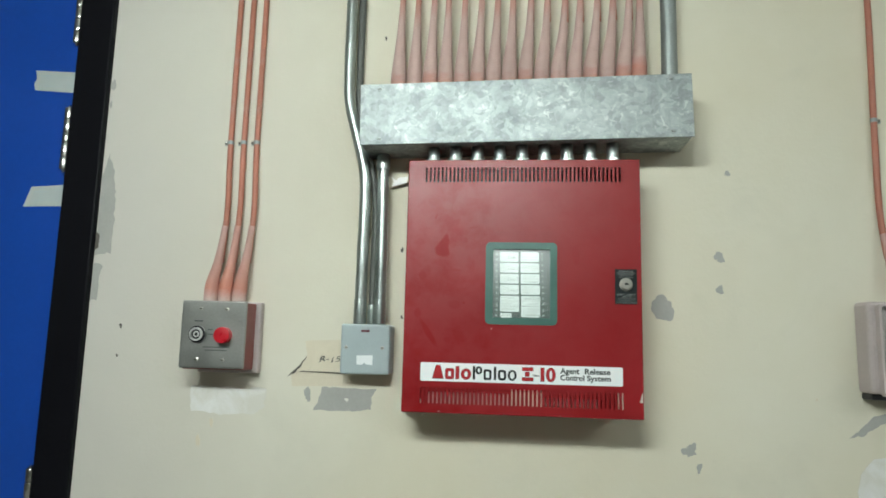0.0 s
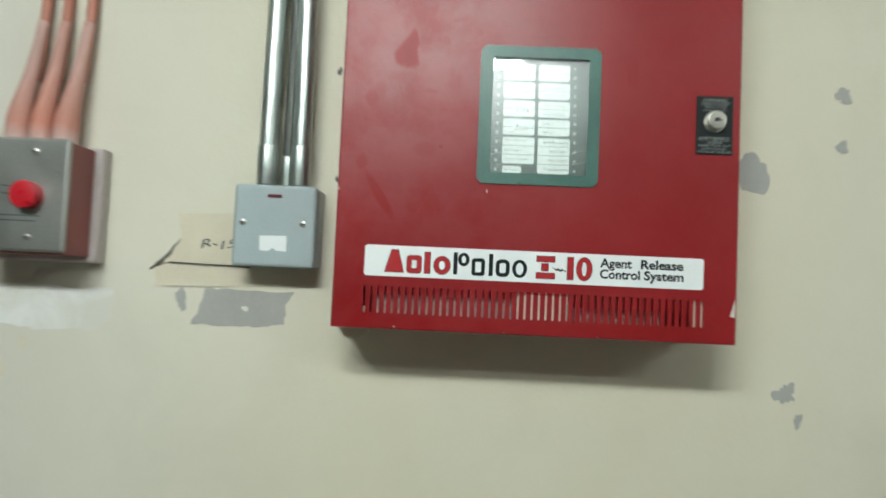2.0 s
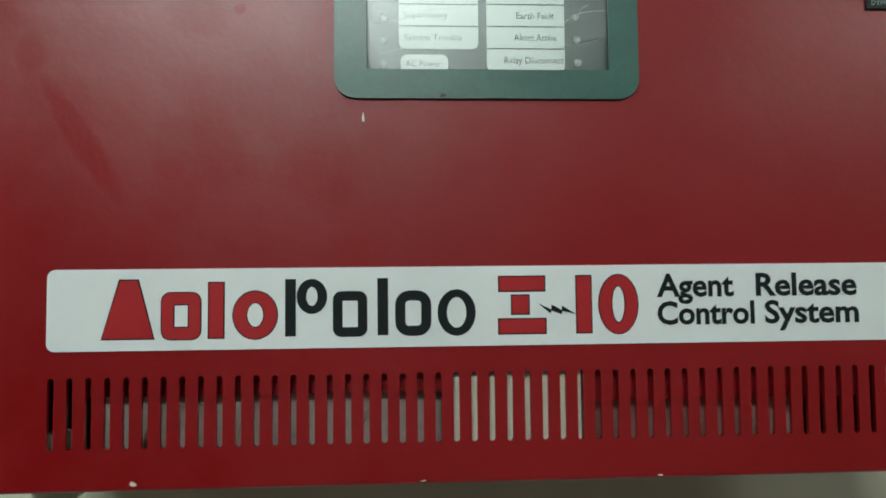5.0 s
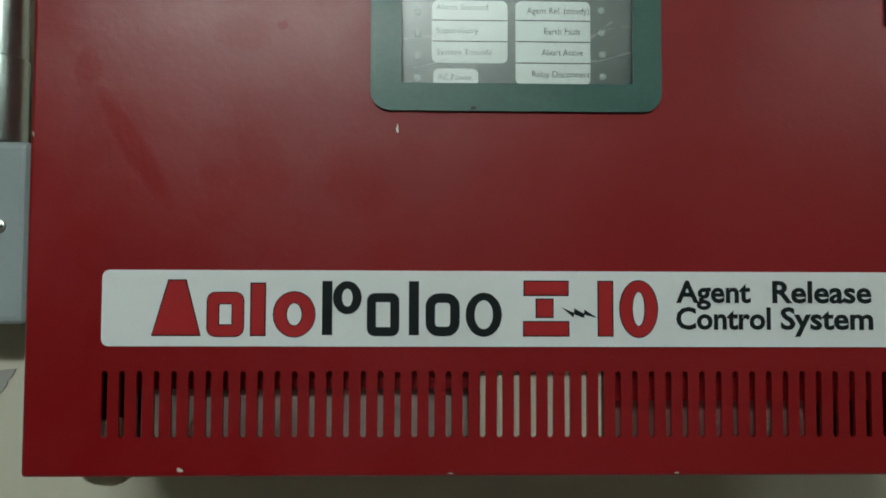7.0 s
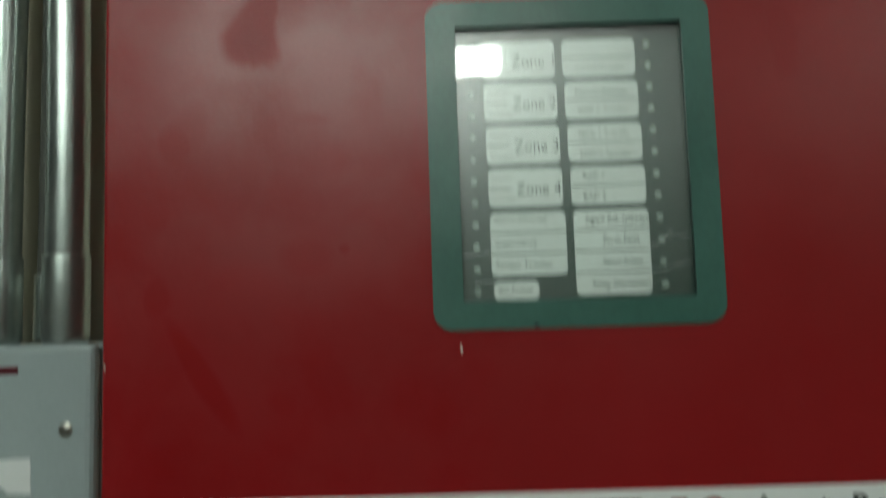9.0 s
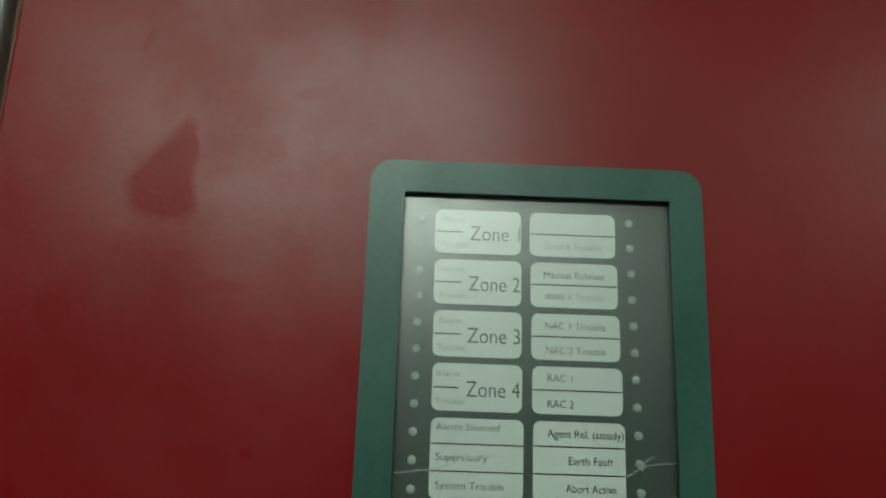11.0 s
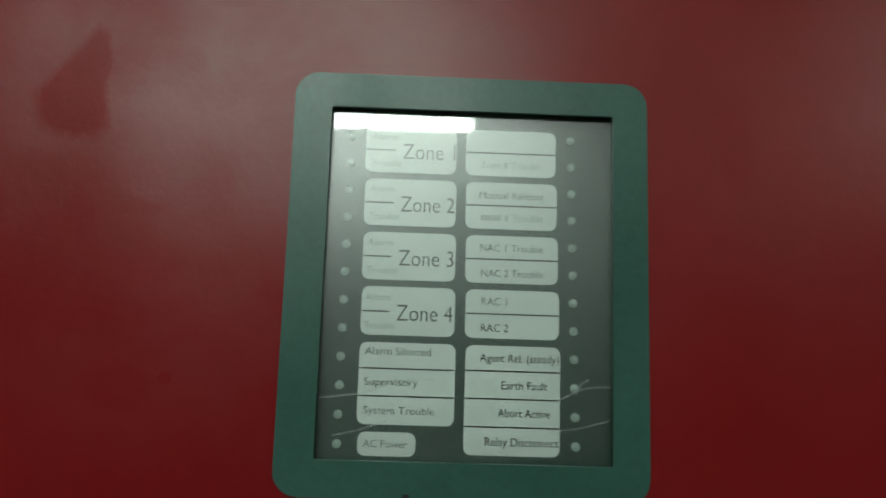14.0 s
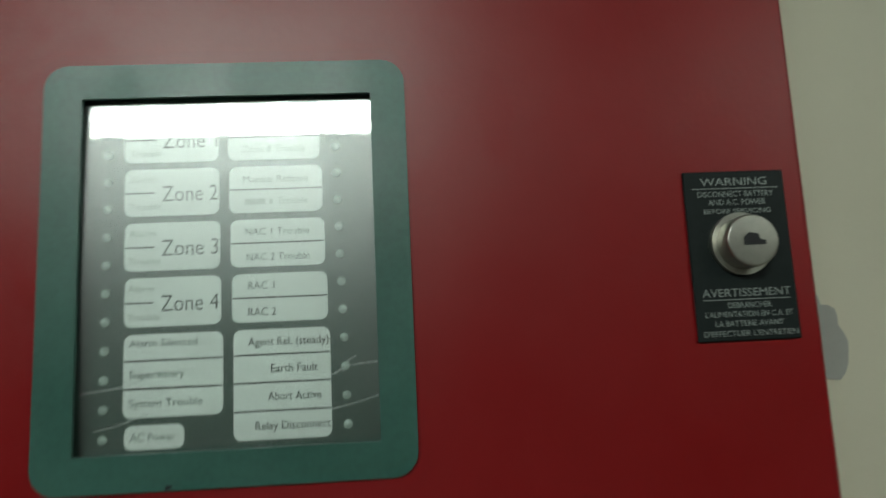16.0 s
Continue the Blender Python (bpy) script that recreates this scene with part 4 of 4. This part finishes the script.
for k, (xt, xb) in enumerate(switch_cables):
    x1 = (-0.525, -0.5015, -0.4755)[k]
    fire_cable([(x1 - 0.002, 0.074, 1.60), (x1, 0.081, 1.70), (xt - 0.001, 0.084, 1.82), (xt, 0.084, 2.10), (xt + 0.001, 0.084, 2.45), (xt, 0.084, CEIL)],
               [(xb, 0.068, 1.522), (xb + 0.001, 0.068, 1.56), ((xb + x1) / 2 + 0.001, 0.07, 1.60), (x1 - 0.0005, 0.078, 1.665)],
               "red fire cable clipped to wall above the push-button box", "cables above the push-button box", r=0.0052, r0=0.0126, sleeve=M_SHROUD_RED)
    c = thing("cable_clip", (xt - 0.008, WALL, 1.821), "small metal cable clip screwed to wall", "cable clip", "cable clips")
    part("band", swept([(xt - 0.001, 0.084, 1.8175), (xt - 0.001, 0.084, 1.8245)], 0.0058, 12), M_CONDUIT_DULL, c)
    part("tab", boxed(xt - 0.0135, xt - 0.006, WALL - 0.003, WALL - 0.0002, 1.817, 1.825, 0.001), M_CONDUIT_DULL, c)
    part("screw", disc(xt - 0.010, WALL - 0.003, 1.821, 0.0028, 0.002, 10, 0.001), M_CHROME, c, smooth=True)

fire_cable([(0.588, 0.078, 1.62), (0.583, 0.083, 1.70), (0.584, 0.084, 1.85), (0.587, 0.084, 2.05), (0.585, 0.084, 2.4), (0.586, 0.084, CEIL)],
           [(0.596, 0.072, 1.548), (0.595, 0.072, 1.58), (0.591, 0.074, 1.61), (0.585, 0.081, 1.66)], "red fire cable dropping into the clear-fronted box", "cable above the clear-fronted box", r=0.0050, r0=0.0135, sleeve=M_SHROUD_RED)
c = thing("cable_clip", (0.585, WALL, 1.853), "small metal cable clip screwed to wall", "cable clip", "cable clips")
part("band", swept([(0.584, 0.084, 1.8495), (0.584, 0.084, 1.8565)], 0.0056, 12), M_CONDUIT_DULL, c)
part("tab", boxed(0.589, 0.597, WALL - 0.003, WALL - 0.0002, 1.849, 1.857, 0.001), M_CONDUIT_DULL, c)
part("screw", disc(0.593, WALL - 0.003, 1.853, 0.0028, 0.002, 10, 0.001), M_CHROME, c, smooth=True)

# ---------- steel conduits ----------
def conduit(name, line, r, material, label, couplings=(), group="steel conduits"):
    t = thing(name, line[0], label, "conduit", group)
    part("pipe", swept(smooth_line(line, 8), r, 20), material, t, smooth=True)
    for (x, y, z0, z1, rr) in couplings:
        part("coupling", swept([(x, y, z0), (x, y, z0 + 0.0006), (x, y, z0 + 0.0012), (x, y, z1 - 0.0012), (x, y, z1 - 0.0006), (x, y, z1)], [rr - 0.0008, rr - 0.0001, rr, rr, rr - 0.0001, rr - 0.0008], 20), M_CONDUIT, t, "threaded coupling", True)


conduit("conduit", [(-0.2715, 0.066, 1.492), (-0.2712, 0.066, 1.60), (-0.2705, 0.066, 1.70), (-0.2735, 0.066, 1.765), (-0.290, 0.066, 1.83), (-0.3050, 0.066, 1.89), (-0.3085, 0.066, 1.95), (-0.3085, 0.066, 2.1), (-0.3085, 0.066, 2.4), (-0.3085, 0.066, CEIL)],
        0.0098, M_CONDUIT, "bright steel conduit bent round the trunking", [(-0.2715, 0.066, 1.497, 1.5385, 0.0107)])
# rear pipe: its shade is put into a darker steel
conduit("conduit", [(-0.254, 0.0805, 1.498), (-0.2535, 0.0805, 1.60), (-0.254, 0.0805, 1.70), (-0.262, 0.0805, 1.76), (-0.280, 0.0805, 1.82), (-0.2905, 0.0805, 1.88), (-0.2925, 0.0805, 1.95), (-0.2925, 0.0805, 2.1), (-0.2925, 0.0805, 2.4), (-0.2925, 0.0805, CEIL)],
        0.0065, M_CONDUIT_SHADED, "steel conduit close to the wall behind another, coloured dark as shaded", [(-0.254, 0.0805, 1.497, 1.53, 0.0075)])
conduit("conduit", [(-0.2375, 0.066, 1.492), (-0.2375, 0.066, 1.60), (-0.239, 0.066, 1.70), (-0.2405, 0.066, 1.7925)], 0.0098, M_CONDUIT, "short steel conduit from grey box to trunking",
        [(-0.2375, 0.066, 1.497, 1.5385, 0.0107), (-0.2402, 0.066, 1.765, 1.7905, 0.0118)])
conduit("conduit", [(0.2505, 0.066, 1.902), (0.2505, 0.066, 2.1), (0.2505, 0.066, 2.4), (0.2505, 0.066, CEIL)], 0.0135, M_CONDUIT_DULL, "dull galvanised conduit rising from the trunking")
solid("tape_scrap", sheet([[(-0.2270, 1.7375), (-0.2000, 1.7450), (-0.1980, 1.7560), (-0.2140, 1.7545), (-0.2190, 1.7495), (-0.2275, 1.7560), (-0.2235, 1.7465)]], WALL - 0.012, 0.0012), M_TORN, "torn white scrap of tape behind the cabinet edge", "tape")

# ---------- grey spur box under the conduits ----------
spur = thing("spur_box", (-0.256, WALL, 1.414), "grey enamelled metal-clad connection box on the wall", "electrical box")
part("back_box", boxed(-0.2965, -0.2145, 0.0585, WALL - 0.0005, 1.4145, 1.4950, 0.003), M_GREYBOX, spur)
part("front_plate", boxed(-0.2985, -0.2150, 0.0500, 0.0580, 1.4130, 1.4960, 0.0035, 3), M_GREYBOX, spur, "grey plate with rounded edges")
part("neon_slot", boxed(-0.2645, -0.2500, 0.0490, 0.0510, 1.4828, 1.4862, 0.0004, 1), surface("dark_red_neon", (0.10, 0.008, 0.015), 0.25, 0, 0.1, 60, 300, 0.0), spur, "dark red indicator slot")
part("paper_sticker", sheet([ragged([(-0.2705, 1.4440), (-0.2435, 1.4450), (-0.2430, 1.4290), (-0.2530, 1.4290), (-0.2565, 1.4325), (-0.2610, 1.4290), (-0.2700, 1.4290)], 79, 0.0003, 3)], 0.0496, 0.0003), M_LABEL, spur, "white paper sticker")
for x in (-0.2885, -0.2275):
    s = part("screw", disc(x, 0.0500, 1.4570, 0.0032, 0.0008, 14, 0.0006), M_LOCK, spur, smooth=True)
    part("screw_slot", boxed(x - 0.0024, x + 0.0024, 0.0483, 0.0490, 1.4565, 1.4575), M_DARK, s)

# ---------- stainless push-button station ----------
station = thing("push_button_station", (-0.508, WALL, 1.417), "two-gang brushed steel push-button station with red button", "push-button box")
part("back_box", boxed(-0.5560, -0.4475, 0.0717, WALL - 0.0005, 1.4085, 1.5300, 0.003), M_PINKBOX, station, "pinkish grey back box")
part("extension_ring", boxed(-0.5600, -0.4560, 0.0268, 0.0715, 1.4150, 1.5265, 0.001), M_MAROON, station, "dark maroon box extension")
part("face_plate", boxed(-0.5645, -0.4525, 0.0205, 0.0266, 1.4170, 1.5285, 0.0028, 3), M_STEEL, station, "brushed steel face plate")
part("button_collar", ring_sheet(oval(-0.5345, 1.4725, 0.0140, 0.0140, 28), oval(-0.5345, 1.4725, 0.0112, 0.0112, 28), 0.0165, 0.0204), M_DARK, station, "black collar")
part("button_ring", ring_sheet(oval(-0.5345, 1.4725, 0.0111, 0.0111, 28), oval(-0.5345, 1.4725, 0.0084, 0.0084, 28), 0.0125, 0.0204), M_WHITEMETAL, station, "bright metal ring")
part("black_button", disc(-0.5345, 0.0200, 1.4725, 0.0083, 0.0040, 24, 0.0008), M_DARK, station, smooth=True)
part("button_mark", ring_sheet(oval(-0.5345, 1.4725, 0.0050, 0.0050, 24), oval(-0.5345, 1.4725, 0.0030, 0.0030, 24), 0.0148, 0.0156), M_WHITEMETAL, station)
part("red_button", disc(-0.4880, 0.0204, 1.4715, 0.0135, 0.0130, 28, 0.0012), M_BUTTON, station, "round red mushroom button", True)
for x, z in ((-0.5310, 1.5150), (-0.4860, 1.5145), (-0.5335, 1.4310), (-0.4885, 1.4310)):
    s = part("screw", disc(x, 0.0205, z, 0.0032, 0.0008, 14, 0.0006), M_LOCK, station, smooth=True)
    part("screw_slot", boxed(x - 0.0024, x + 0.0024, 0.0188, 0.0195, z - 0.0005, z + 0.0005), M_DARK, s)
part("lettering", bars([(-0.541, -0.527, 1.4935, 1.4955), (-0.517, -0.509, 1.4795, 1.4810), (-0.516, -0.508, 1.4720, 1.4735), (-0.524, -0.478, 1.4510, 1.4525), (-0.520, -0.482, 1.4460, 1.4475)], 0.0202), M_GREYINK, station)

# ---------- clear-fronted box at the far side ----------
call = thing("call_point", (0.60, WALL, 1.396), "pinkish grey call box with clear hinged cover on wall", "call point")
part("back_box", boxed(0.5350, 0.6340, 0.046, WALL - 0.0005, 1.4060, 1.5480, 0.006, 3), M_PINKBOX, call)
part("inner_plate", boxed(0.5470, 0.6280, 0.0400, 0.0459, 1.4140, 1.5400, 0.002), M_PINKBOX, call)
part("cover_frame", ring_sheet(rounded(0.5430, 0.6320, 1.4030, 1.5430, 0.006), rounded(0.5465, 0.6285, 1.4065, 1.5395, 0.004), 0.028, 0.0395), M_PINKBOX, call, "rounded rim of the clear cover")
cov = part("clear_cover", boxed(0.5460, 0.6290, 0.0300, 0.0312, 1.4060, 1.5400), M_COVER, call, "clear plastic cover")
cov.visible_shadow = False
part("label_plate", boxed(0.5560, 0.6200, 0.0380, 0.0399, 1.4480, 1.5080, 0.001), M_SHADEPINK, call, "printed plate under the cover")
part("lettering", bars([(0.5600, 0.6160, 1.498, 1.502), (0.5600, 0.6160, 1.490, 1.494), (0.5600, 0.5840, 1.455, 1.482)], 0.0377), M_GREYINK, call)
part("lower_lip", boxed(0.5400, 0.6240, 0.060, WALL - 0.0005, 1.3960, 1.4058, 0.002), M_DARK, call)
